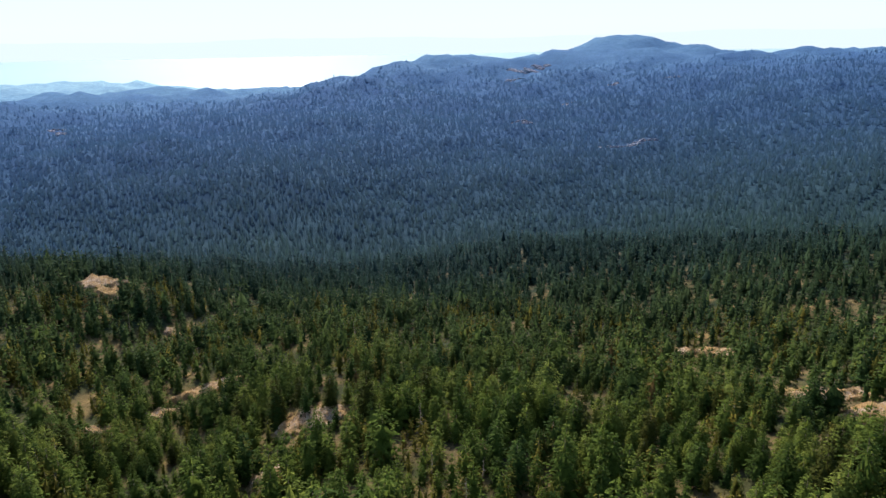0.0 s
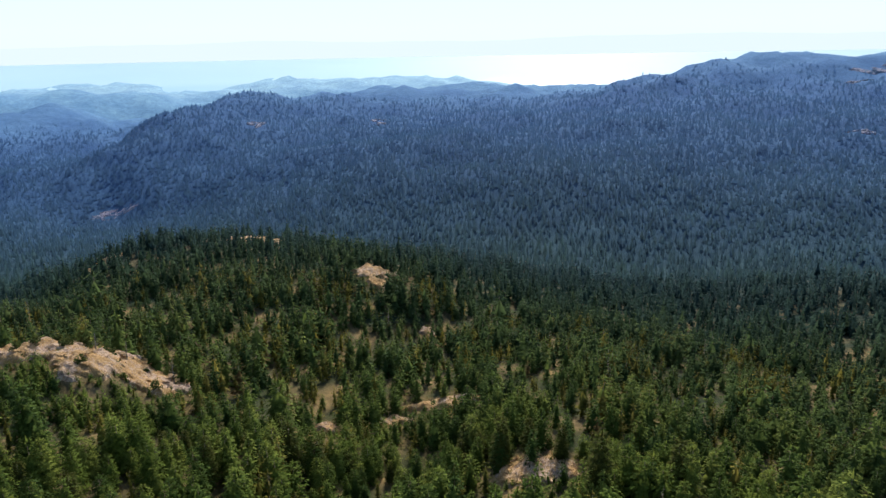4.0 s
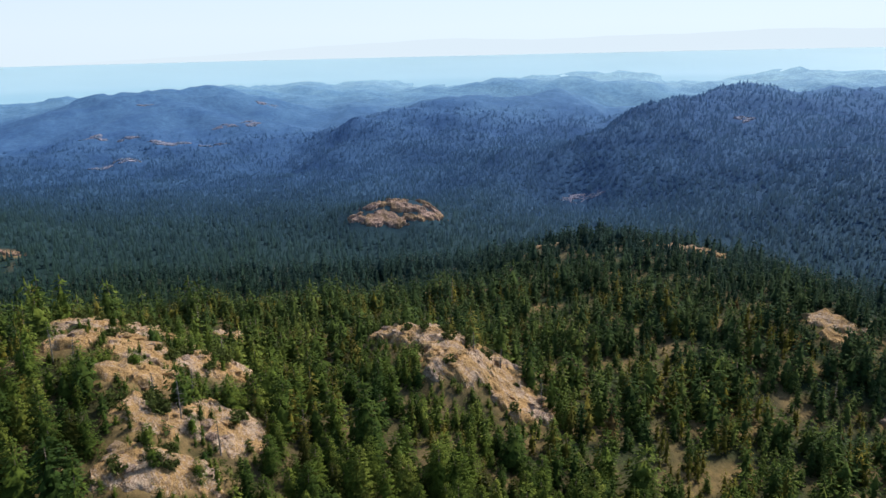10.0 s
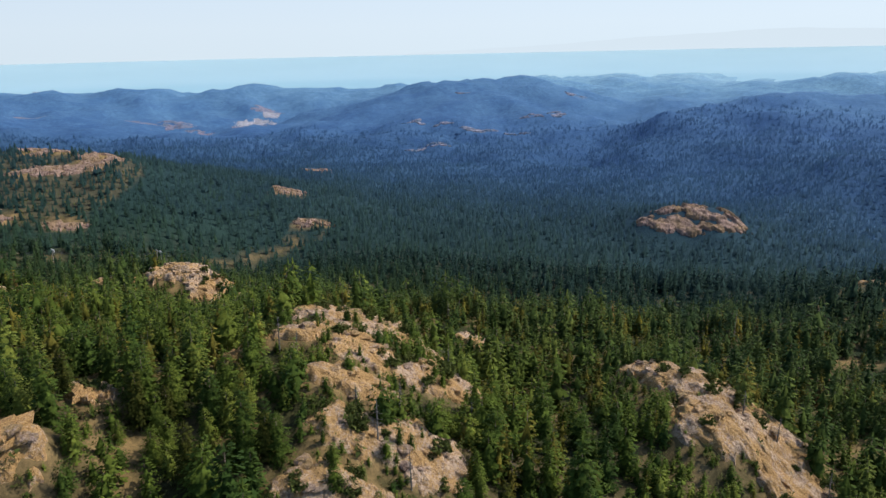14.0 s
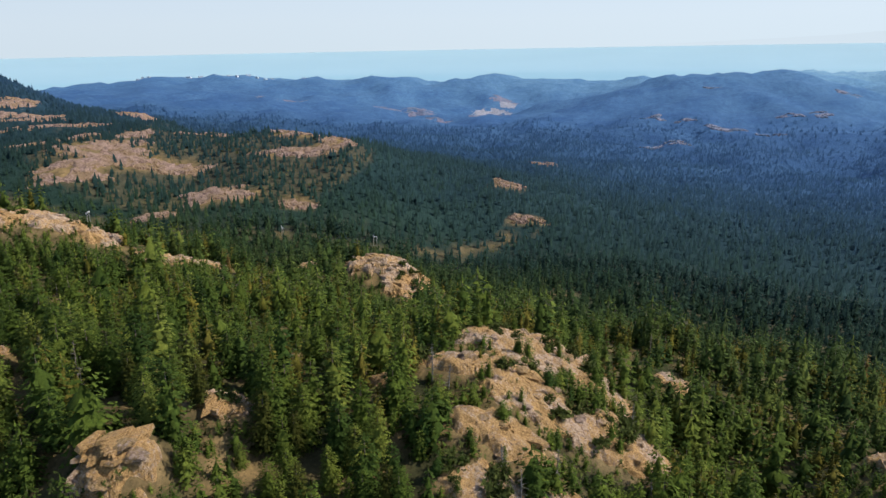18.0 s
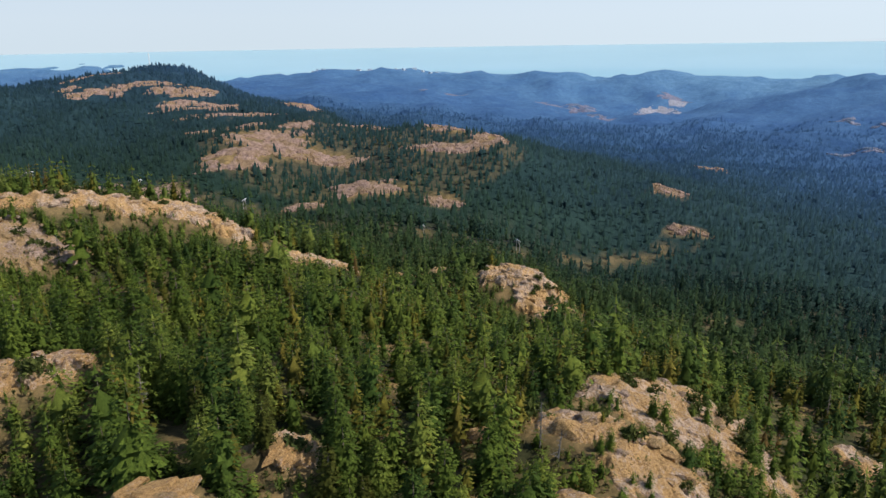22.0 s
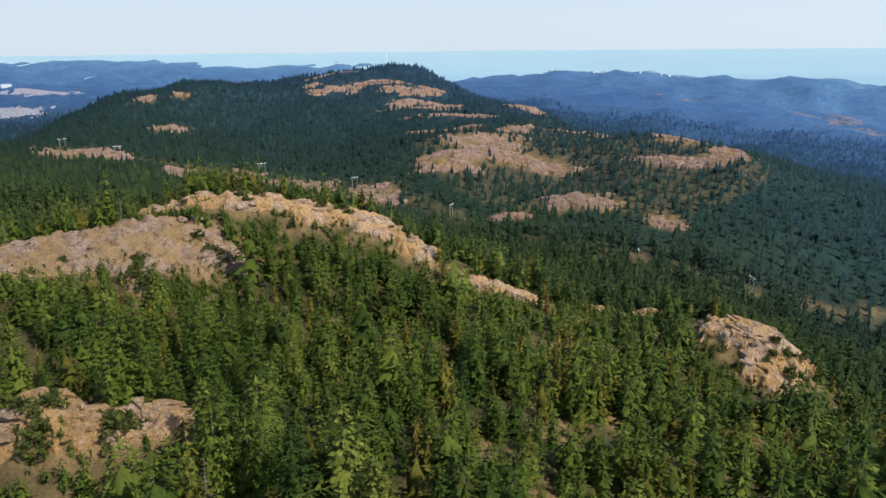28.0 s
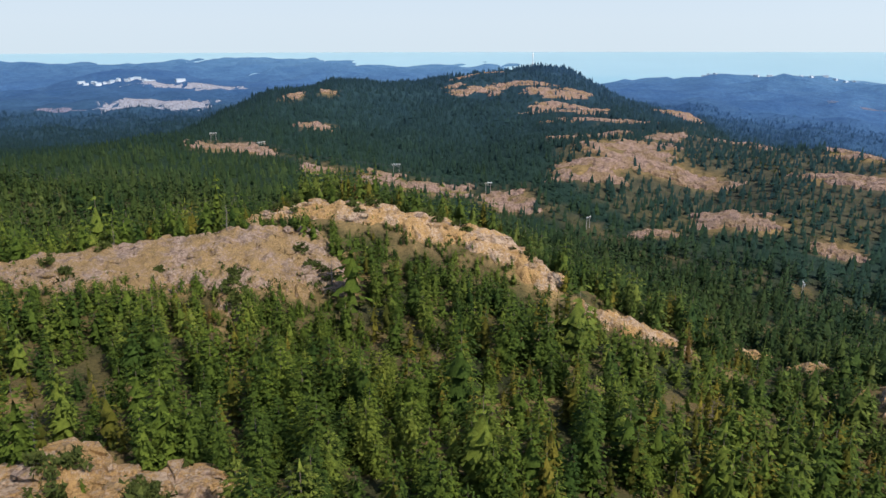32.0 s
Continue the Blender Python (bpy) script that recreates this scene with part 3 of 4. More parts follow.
dry_value = 0.55 * np.clip((9 - cut_distance(gx, gy) + 8 * roll_noise(gx, gy, 30, 66)) / 8, 0, 1)
near_in = np.clip((520 - np.hypot(gx - CX, gy - CY)) / 200, 0, 1)
dry_value = np.maximum(dry_value, near_in * np.clip(0.35 + 0.6 * roll_noise(gx, gy, 30, 64), 0, 0.8))
dry_value = np.maximum(dry_value, np.where(veil(gx, gy) < 750, np.clip(1 + 2.5 * (patch_value(gx, gy, ALL_ROCK) + 0.05), 0, 1), 0))
dry_value = np.maximum(dry_value, 0.3 * ((((gx + 620) / 130) ** 2 + ((gy + 270) / 150) ** 2) < 1))
ground.data.attributes.new("dry", "FLOAT", "POINT").data.foreach_set("value", dry_value.ravel().astype(np.float32))


def build_outcrop(patches, h, mat, label, step=1.0):
    """One bare rock from overlapping patches: a knobbly sheet of slabs and ledges that dives under the soil at its rim."""
    ex = max(max(p[2], p[3]) for p in patches) * 1.35
    x0, x1 = min(p[0] for p in patches) - ex, max(p[0] for p in patches) + ex
    y0, y1 = min(p[1] for p in patches) - ex, max(p[1] for p in patches) + ex
    nu, nv = int((x1 - x0) / step) + 2, int((y1 - y0) / step) + 2
    X, Y = np.meshgrid(np.linspace(x0, x1, nu), np.linspace(y0, y1, nv), indexing="ij")
    val = patch_value(X, Y, patches)
    s = max(1.0, step * 1.2)
    n1, n2, n3, n4 = roll_noise(X, Y, 22 * s, 11), roll_noise(X, Y, 8 * s, 12), roll_noise(X, Y, 3.6 * s, 13), roll_noise(X, Y, 1.7 * s, 14)
    rise = np.clip(val * 5.0, -1.0, 1.0)
    ledge = np.floor((n1 + 0.5 * n2) * 2.2) / 2.2
    Z = surface(X, Y) + h * np.where(rise > 0, np.sqrt(np.maximum(rise, 0)), rise * 1.4) + np.clip(rise, 0, 1) * (0.40 * ledge + 0.50 * n2 + 0.24 * np.abs(n3) + 0.12 * np.abs(n4)) * (0.6 + 0.4 * min(h, 1.7)) * 0.8
    q = quads(nu, nv)
    keep = (val.ravel()[q] > -0.16).any(1)
    q = q[keep]
    P = np.stack([X, Y, Z], -1).reshape(-1, 3)
    # each ledge that lies by itself is a part of the outcrop
    mark = np.arange(len(P))
    while True:
        low = mark.copy()
        np.minimum.at(low, q.ravel(), np.repeat(low[q].min(1), 4))
        low = low[low]
        if (low == mark).all():
            break
        mark = low
    names, sizes_ = np.unique(mark[q[:, 0]], return_counts=True)
    ob = None
    for k in np.argsort(-sizes_):
        if ob is not None and sizes_[k] < 8:
            break
        used, inv = np.unique(q[mark[q[:, 0]] == names[k]], return_inverse=True)
        piece = "rock_outcrop" if ob is None else "ledge"
        made = new(piece, grid_mesh(piece, P[used], inv.reshape(-1, 4), mat, False))
        if ob is None:
            ob = made
        else:
            made.parent = ob
    return tagged(ob, label, "rock", group="bare rock outcrops on the hills")


for key, patches in NEAR_ROCK.items():
    build_outcrop(patches, {"knob": 2.0, "ridge": 2.0, "shoulder": 0.9}.get(key, 1.5), rock_pink if key == "dome" else rock, {
        "ridge": "long pale granite outcrop with cracks and dry grass among firs",
        "shoulder": "broad pale granite shoulder with dry grass, shrubs and dead trees",
        "knob": "rounded tan granite knob on the ridge above the valley",
        "dome": "wide pinkish-brown granite dome with ledges and dry grass",
        "crest": "long strip of pale granite and dry grass along the crest",
        "ledge": "pale granite ledge with a golden grass lawn beside tall firs",
        "apron": "low pale granite slabs in gaps of the near wood"}[key], 0.65)
for p in SMALL_ROCK + EDGE_ROCK:
    build_outcrop([p], 1.5, rock, "small pale granite outcrop in a gap of the fir wood", 0.6)


def broken(p, n, seed):
    """A patch broken into lean streaks with soil between them."""
    rs = np.random.RandomState(seed)
    out = []
    t = radians(p[4])
    for _ in range(n):
        u, v = p[2] * rs.uniform(-0.85, 0.85), p[3] * rs.uniform(-0.8, 0.8)
        out.append((p[0] + u * math.cos(t) - v * math.sin(t), p[1] + u * math.sin(t) + v * math.cos(t), p[2] * rs.uniform(0.26, 0.52), p[3] * rs.uniform(0.14, 0.30), p[4] + rs.uniform(-14, 14)))
    return out


for k, p in enumerate(EAST_ROCK + EAST_ROCK_2):
    build_outcrop(broken((p[0], p[1], p[2] * 1.15, p[3] * 1.25, p[4]), 15, k), 1.3, rock_hill, "pinkish-tan bare granite and dry grass on the wooded hillside", 1.5)
build_outcrop(sum((broken(p, 9, 60 + k) for k, p in enumerate(WEST_ROCK[:3])), []), 2.4, rock_hill, "bare pinkish granite knoll above the valley wood", 1.2)
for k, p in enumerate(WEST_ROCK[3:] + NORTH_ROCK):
    build_outcrop(broken(p, 6, 90 + k), 1.6, rock_far, "distant bare cliff, tinted for haze, on a haze-blue wooded hill", 2.0)


# ---- trees ----
def soft_normals(v, height, rs, jitter=0.3, side=1.0):
    """Normals of a crown, turned outwards and up, so that the boughs take the light as one body."""
    n = np.stack([v[:, 0], v[:, 1], np.zeros(len(v))], -1)
    n = side * n / (np.linalg.norm(n, axis=1, keepdims=True) + 0.3)
    n[:, 2] = 0.50 + 0.25 * v[:, 2] / height
    k = len(v) // 3 + 1
    n = n + 0.9 * np.repeat(rs.normal(0, jitter, (k, 3)), 3, axis=0)[:len(v)] + rs.normal(0, 0.4 * jitter, n.shape)
    return n / np.linalg.norm(n, axis=1, keepdims=True)


def outward(v, f, n):
    """Faces wound so that they look the way of their normals."""
    g = np.cross(v[f[:, 1]] - v[f[:, 0]], v[f[:, 2]] - v[f[:, 0]])
    wrong = (g * n[f].sum(1)).sum(1) < 0
    f = f.copy()
    f[wrong] = f[wrong][:, ::-1]
    return f


def fir_arrays(seed, height, spread, whorls, boughs, tufts, size, trunk_sides, low=0.12, taper=0.8, droop=1.0, core=3):
    """A conifer of the given height: trunk and crown arrays. A ragged dense core, and boughs in whorls that carry overlapping tufts of needles of the given size."""
    rs = np.random.RandomState(seed)
    tv, tf = [], []
    r0 = height * 0.012
    for zz, rr in ((-0.8, 1.25), (height * 0.45, 0.7), (height * 0.97, 0.1)):
        for s in range(trunk_sides):
            a = 6.283 * s / trunk_sides
            tv.append((r0 * rr * math.cos(a), r0 * rr * math.sin(a), zz))
    for k in range(2):
        for s in range(trunk_sides):
            i, j = k * trunk_sides + s, k * trunk_sides + (s + 1) % trunk_sides
            tf += [(i, j, j + trunk_sides), (i, j + trunk_sides, i + trunk_sides)]
    cv, cf = [], []
    lopsided, lean_a = rs.uniform(0.05, 0.25), rs.uniform(0, 6.28)

    def girth(f):
        return spread * ((1 - f) ** taper * 0.93 + 0.07) * (0.72 + 0.28 * min(1, f * 6 + 0.2))
    for k in range(core):
        f0 = 0.66 * k / core
        z0, z1 = height * (low + (0.95 - low) * f0), height * min(0.86, low + (0.9 - low) * (f0 + 1.2 / core))
        i = len(cv)
        for s in range(7):
            a = 6.283 * (s + rs.uniform(-0.3, 0.3)) / 7 + k
            q = 0.56 * girth(f0) * rs.uniform(0.6, 1.2) * (1 + lopsided * math.cos(a - lean_a))
            cv.append((q * math.cos(a), q * math.sin(a), z0 + height * rs.uniform(-0.03, 0.03)))
        cv.append((0, 0, z1))
        cf += [(i + s, i + (s + 1) % 7, i + 7) for s in range(7)]
    for w in range(whorls):
        f = min(0.97, max(0.0, (w + rs.uniform(-0.25, 0.35)) / whorls))
        z, reach = height * (low + (0.97 - low) * f), girth(f) * rs.uniform(0.82, 1.15)
        n = max(3, int(round(boughs * (1 - 0.45 * f))))
        turn = rs.uniform(0, 6.28)
        for s in range(n):
            a = turn + 6.283 * (s + rs.uniform(-0.35, 0.35)) / n
            L = reach * rs.uniform(0.68, 1.18) * (1 + lopsided * math.cos(a - lean_a))
            hang = droop * (rs.uniform(0.08, 0.45) * (1 - f) - 0.30 * f)
            for q in range(tufts):
                g = 0.42 + 0.6 * (q + rs.uniform(0, 1)) / tufts
                e, turned = size * rs.uniform(0.65, 1.2) * (1 - 0.35 * f), a + rs.normal(0, 0.45)
                side = rs.normal(0, 0.16) * L * g
                px, py = L * g * math.cos(a) - side * math.sin(a), L * g * math.sin(a) + side * math.cos(a)
                pz = z - hang * L * g + 0.12 * L * g * g + rs.normal(0, 0.05) * L
                dip = rs.uniform(-0.05, 0.55)
                i = len(cv)
                cv.append((px - 0.4 * e * math.cos(turned), py - 0.4 * e * math.sin(turned), pz + 0.16 * e))
                for wing in (-1, 1):
                    b = turned + wing * rs.uniform(0.35, 0.75)
                    cv.append((px + 0.75 * e * math.cos(b), py + 0.75 * e * math.sin(b), pz - dip * e))
                cf.append((i, i + 1, i + 2))
    i = len(cv)
    for s in range(3):
        a = 2.094 * s
        cv.append((spread * 0.07 * math.cos(a), spread * 0.07 * math.sin(a), height * 0.9))
    cv.append((0, 0, height * 1.02))
    cf += [(i + s, i + (s + 1) % 3, i + 3) for s in range(3)]
    tv, tf, cv, cf = np.array(tv), np.array(tf), np.array(cv), np.array(cf)
    tn = np.stack([tv[:, 0], tv[:, 1], 0.1 * np.ones(len(tv))], -1)
    tn = tn / np.linalg.norm(tn, axis=1, keepdims=True)
    cn = soft_normals(cv, height, rs, 0.3)
    return tv, tf, cv, outward(cv, cf, cn), tn, cn


def twig_arrays(seed, height, spread):
    """A bare dead conifer: trunk and stiff twigs."""
    tv, tf, _, _, tn, _ = fir_arrays(seed, height, 0.1, 2, 4, 1, 0.1, 3)
    rs = np.random.RandomState(seed)
    cv, cf = [], []
    for k in range(60):
        f, a = rs.uniform(0.2, 0.98), rs.uniform(0, 6.28)
        L, z = spread * (1 - f) ** 0.6 * rs.uniform(0.5, 1.2), height * f
        i = len(cv)
        cv += [(0, 0, z - 0.05), (0, 0, z + 0.05), (L * math.cos(a), L * math.sin(a), z + L * rs.uniform(-0.3, 0.25))]
        cf.append((i, i + 1, i + 2))
    cv, cf = np.array(cv), np.array(cf)
    cn = soft_normals(cv, height, rs, 0.34)
    return tv, tf, cv, outward(cv, cf, cn), tn, cn


def cone_arrays(seed, height, spread, tiers, sides):
    """A small distant fir: ragged stacked skirts."""
    rs = np.random.RandomState(seed)
    v, f = [], []
    for k in range(tiers):
        z0, z1 = height * (0.02 + 0.8 * k / tiers), height * min(1.0, 0.08 + 0.8 * (k + 1.75) / tiers)
        if k == tiers - 1:
            z1 = height
        rr = spread * (1 - k / tiers) ** 0.85
        i = len(v)
        for s in range(sides):
            a = 6.283 * (s + rs.uniform(-0.25, 0.25)) / sides + k
            q = rr * rs.uniform(0.55, 1.25)
            v.append((q * math.cos(a), q * math.sin(a), z0 + height * rs.uniform(-0.06, 0.06)))
        v.append((rs.uniform(-0.05, 0.05) * spread, rs.uniform(-0.05, 0.05) * spread, z1))
        f += [(i + s, i + (s + 1) % sides, i + sides) for s in range(sides)]
    return np.array(v), np.array(f)


def scattered(r0, r1, spacing, seed, a0=-40, a1=188):
    """Jittered places for trees in a ring sector round the path."""
    rs = np.random.RandomState(seed)
    r, xs, ys = r0, [], []
    while r < r1:
        m = max(1, int(math.radians(a1 - a0) * r / spacing))
        a = math.radians(a0) + math.radians(a1 - a0) * (np.arange(m) + rs.uniform(-0.2, 1.2, m)) / m
        q = r + spacing * rs.uniform(-0.2, 1.2, m)
        xs.append(CX - q * np.sin(a))
        ys.append(CY + q * np.cos(a))
        r += spacing
    return np.concatenate(xs), np.concatenate(ys)


def sizes(x, y, rs, lo, hi):
    """Tree sizes: stands of young and old trees, with single tall ones."""
    s = lo + (hi - lo) * np.clip(0.40 + 0.30 * roll_noise(x, y, 45, 31) + rs.normal(0, 0.2, len(x)), 0, 1)
    s = s * np.where(rs.uniform(0, 1, len(x)) < 0.10, 1.25, 1.0)
    back = np.hypot(x + 75, y - 72)
    if back.min() < 760:
        # trees kept low on the camera side, so the rocks stay in view
        for d in (5, 11, 17, 24, 31, 39):
            inside = patch_value(x + (x + 75) / back * d, y + (y - 72) / back * d, ALL_ROCK if d < 8 else BIG_ROCK + WEST_ROCK + (SMALL_ROCK + EDGE_ROCK if d < 18 else [])) > 0.12
            s = np.where(inside & (back < 760), np.minimum(s, (0.27 * d + 1.3) / 12 * rs.uniform(0.8, 1.15, len(x))), s)
    return s


def stand(name, x, y, variants, mat, seed, label, bark_mat=None, lo=0.45, hi=1.45, scale=None, height=None):
    """Many trees joined into one mesh: each place takes a variant, a turn, a size and a tint."""
    rs = np.random.RandomState(seed)
    if not len(x):
        return None
    z = surface(x, y) if height is None else height
    away = np.hypot(x - CX, y - CY)
    # the crowns of a far wood take the light as its slope does
    slope = np.stack([-(surface(x + 20, y) - surface(x - 20, y)) / 40, -(surface(x, y + 20) - surface(x, y - 20)) / 40, np.ones(len(x))], -1)
    slope *= np.clip((away - 250) / 500, 0, 1)[:, None] * ({"valley_forest": 2.0, "hill_forest": 4.0}.get(name, 1.0))
    size = sizes(x, y, rs, lo, hi) if scale is None else scale
    size = size * np.clip(1.25 - np.hypot(x - CX, y - CY) / 1300, 0.55, 1.0) if name == "valley_forest" else size
    which = rs.randint(0, len(variants), len(x))
    V, F, T, M, N, D = [], [], [], [], [], []
    base = 0
    for k, parts in enumerate(variants):
        idx = np.where(which == k)[0]
        if not len(idx):
            continue
        if len(parts) == 6:
            tv, tf, cv, cf, tn, cn = parts
            v, f, nn = np.concatenate([tv, cv]), np.concatenate([tf, cf + len(tv)]), np.concatenate([tn, cn])
            fm = np.r_[np.ones(len(tf), int), np.zeros(len(cf), int)]
        else:
            v, f = parts
            nn = soft_normals(v, v[:, 2].max(), rs, 0.05, 0.42 if v[:, 2].max() > 8 else 0.2)
            f = outward(v, f, nn)
            fm = np.zeros(len(f), int)
        a, s = rs.uniform(0, 6.28, len(idx)), size[idx]
        wx = rs.uniform(0.75, 1.2, len(idx)) * s ** -0.12
        lean = rs.normal(0, 0.02, (2, len(idx)))
        c, q = np.cos(a) * s * wx, np.sin(a) * s * wx
        up = s[:, None] * v[None, :, 2]
        px = x[idx, None] + c[:, None] * v[None, :, 0] - q[:, None] * v[None, :, 1] + lean[0][:, None] * up
        py = y[idx, None] + q[:, None] * v[None, :, 0] + c[:, None] * v[None, :, 1] + lean[1][:, None] * up
        pz = z[idx, None] + up - 0.2
        V.append(np.stack([px, py, pz], -1).reshape(-1, 3))
        ca, sb = np.cos(a)[:, None], np.sin(a)[:, None]
        own = np.stack([ca * nn[None, :, 0] - sb * nn[None, :, 1], sb * nn[None, :, 0] + ca * nn[None, :, 1], np.ones_like(ca) * nn[None, :, 2]], -1) + slope[idx][:, None]
        N.append((own / np.linalg.norm(own, axis=-1, keepdims=True)).reshape(-1, 3))
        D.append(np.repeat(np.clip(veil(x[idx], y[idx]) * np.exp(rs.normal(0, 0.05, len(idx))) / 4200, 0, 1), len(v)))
        F.append((f[None] + base + (np.arange(len(idx)) * len(v))[:, None, None]).reshape(-1, 3))
        M.append(np.tile(fm, len(idx)))
        t = 0.46 + 0.22 * roll_noise(x[idx], y[idx], 60, 21) + rs.normal(0, 0.20 if len(parts) == 6 else 0.12, len(idx))
        T.append(np.repeat(np.clip(t, 0, 1), len(v)))
        base += len(idx) * len(v)
    me = grid_mesh(name, np.concatenate(V), np.concatenate(F), mat, True)
    if bark_mat and len(variants[0]) == 6:
        me.materials.append(bark_mat)
        me.polygons.foreach_set("material_index", np.concatenate(M).astype(np.int32))
    me.normals_split_custom_set_from_vertices(np.concatenate(N))
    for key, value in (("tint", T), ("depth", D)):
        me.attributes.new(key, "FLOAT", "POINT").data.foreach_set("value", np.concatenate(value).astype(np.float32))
    return tagged(new(name, me), label, "forest", kind="stuff")


def part(name, arrays, mat, parent, label=""):
    me = grid_mesh(name, arrays[0], arrays[1], mat, len(arrays) > 2)
    if len(arrays) > 2:
        me.normals_split_custom_set_from_vertices(arrays[2])
    ob = new(name, me)
    ob.parent = parent
    return tagged(ob, label)


fir_kinds = [fir_arrays(s, 12.0, sp, 18, 9, 11, 0.56, 5, lo_, tp, dr, 5) for s, sp, lo_, tp, dr in ((1, 3.5, 0.05, 0.7, 1.0), (2, 3.0, 0.08, 0.75, 1.2), (3, 4.2, 0.04, 0.55, 0.8), (4, 2.4, 0.14, 0.45, 0.6), (5, 3.3, 0.06, 0.65, 1.1), (6, 3.9, 0.07, 0.5, 0.9))]
fine_kinds = [fir_arrays(s, 12.0, sp, 13, 8, 5, 0.82, 3, lo_, tp, dr, 4) for s, sp, lo_, tp, dr in ((51, 3.4, 0.05, 0.7, 1.0), (52, 2.9, 0.07, 0.75, 1.2), (53, 4.1, 0.04, 0.52, 0.8), (54, 3.2, 0.06, 0.6, 1.0), (55, 2.6, 0.10, 0.5, 0.7))]
mid_kinds = [fir_arrays(s, 12.0, sp, 8, 6, 2, 1.45, 3, lo_, tp) for s, sp, lo_, tp in ((11, 3.5, 0.05, 0.7), (12, 2.9, 0.07, 0.75), (13, 4.0, 0.04, 0.5), (14, 2.6, 0.10, 0.6), (15, 3.2, 0.06, 0.55))]
pine_kinds = [fir_arrays(s, 10.0, sp, 9, 4, 2, 0.95, 3, 0.10, 0.4, 0.4) for s, sp in ((16, 1.9), (17, 1.6), (18, 2.2))]
bare_kinds = [twig_arrays(s, 11.0, sp) for s, sp in ((56, 1.9), (57, 1.6), (58, 2.2))]
slope_kinds = [fir_arrays(s, 12.0, sp, 5, 5, 2, 1.7, 3, 0.04, tp, 1.0, 2) for s, sp, tp in ((41, 3.4, 0.7), (42, 2.8, 0.6), (43, 3.8, 0.5), (44, 2.7, 0.7))]
far_kinds = [cone_arrays(s, 10.5, sp, 3, 6) for s, sp in ((21, 2.7), (22, 2.2), (23, 3.0), (24, 2.5))]
round_kinds = [cone_arrays(s, h_, sp, 2, 4) for s, sp, h_ in ((31, 2.6, 5.2), (32, 2.3, 6.2), (33, 2.9, 4.6), (34, 2.4, 7.0))]

rs0 = np.random.RandomState(77)


def wooded(x, y, edge=-0.12):
    """Keeps off the bare rock, thins at its rim and in small gaps, and keeps the cut strip low."""
    val = patch_value(x, y, ALL_ROCK)
    chance = np.where(val > 0.12, np.where((roll_noise(x, y, 11, 68) > 0.4) & (np.hypot(x + 75, y - 72) < 300), 0.45, np.where(np.hypot(x + 75, y - 72) < 420, 0.02, 0.10)), np.where(val > edge, 0.3, 1.0))
    # trees thinned on the camera side of the rocks, to leave them visible
    back = np.hypot(x + 75, y - 72)
    for d, keep in ((6, 0.35), (13, 0.5)):
        inside = patch_value(x + (x + 75) / back * d, y + (y - 72) / back * d, ALL_ROCK) > 0.1
        chance = np.where(inside, np.minimum(chance, keep), chance)
    gap = roll_noise(x, y, 38, 61) + 0.6 * roll_noise(x, y, 15, 62)
    near = np.clip((420 - np.hypot(x - CX, y - CY)) / 200, 0, 1)
    chance = chance * np.where(gap > 1.15 - 0.25 * near, 0.22, 1.0)
    # scrubby open wood on the rocky top of the eastern hill
    east = ((x + 620) / 130) ** 2 + ((y + 270) / 150) ** 2 < 1
    chance = np.where(east, chance * 0.92, chance)
    chance = np.where(cut_distance(x, y) < 10 + 4 * roll_noise(x, y, 30, 66), 0.35, chance)
    # only places seen from the camera's path keep their trees
    keep = (rs0.uniform(0, 1, len(x)) < chance) & in_view(x, y)
    return x[keep], y[keep]


FORE = [(95, 120), (20, 190), (-60, 205), (-120, 160), (-140, 100), (-150, 40), (-160, -10), (-185, -40)]


def fore_distance(x, y):
    best = np.full(np.shape(x), 1e6)
    for (ax, ay), (bx, by) in zip(FORE[:-1], FORE[1:]):
        t = np.clip(((x - ax) * (bx - ax) + (y - ay) * (by - ay)) / ((bx - ax) ** 2 + (by - ay) ** 2), 0, 1)
        best = np.minimum(best, np.hypot(x - ax - t * (bx - ax), y - ay - t * (by - ay)))
    return best


# nearest wood: some 300 single trees, the rest joined
x, y = wooded(*scattered(45, 290, 4.6, 41, -80, 172))
order = np.argsort(fore_distance(x, y) + rs0.uniform(0, 12, len(x)))
single, rest = order[:300], order[300:]
protos = []
for k, (tv, tf, cv, cf, tn, cn) in enumerate(fir_kinds):
    tree = new("fir_tree")
    tagged(tree, "green fir with layered drooping boughs in the near wood", "tree", group="firs of the near wood")
    part("trunk", (tv, tf, tn), bark, tree, "dark brown fir trunk")
    part("crown", (cv, cf, cn), pine if k == 3 else fir_near, tree, "olive-green needles" if k == 3 else "green needles")
    protos.append(tree)
zs = surface(x[single], y[single])
ss = sizes(x[single], y[single], rs0, 0.65, 1.4)
for n, (i, zz, sc) in enumerate(zip(single, zs, ss)):
    turn = Matrix.Translation((x[i], y[i], zz - 0.2)) @ Matrix.Rotation(rs0.uniform(0, 6.28), 4, "Z") @ Matrix.Diagonal((sc, sc, sc, 1))
    k = n % 6
    if n < 6:
        protos[k].matrix_basis = turn
    else:
        t = copy_thing(protos[k], Matrix())
        t.matrix_basis = turn
        if sc < 0.8:
            tagged(t, "small young green fir in the near wood")
        elif sc > 1.3:
            tagged(t, "tall green fir standing over the near wood")

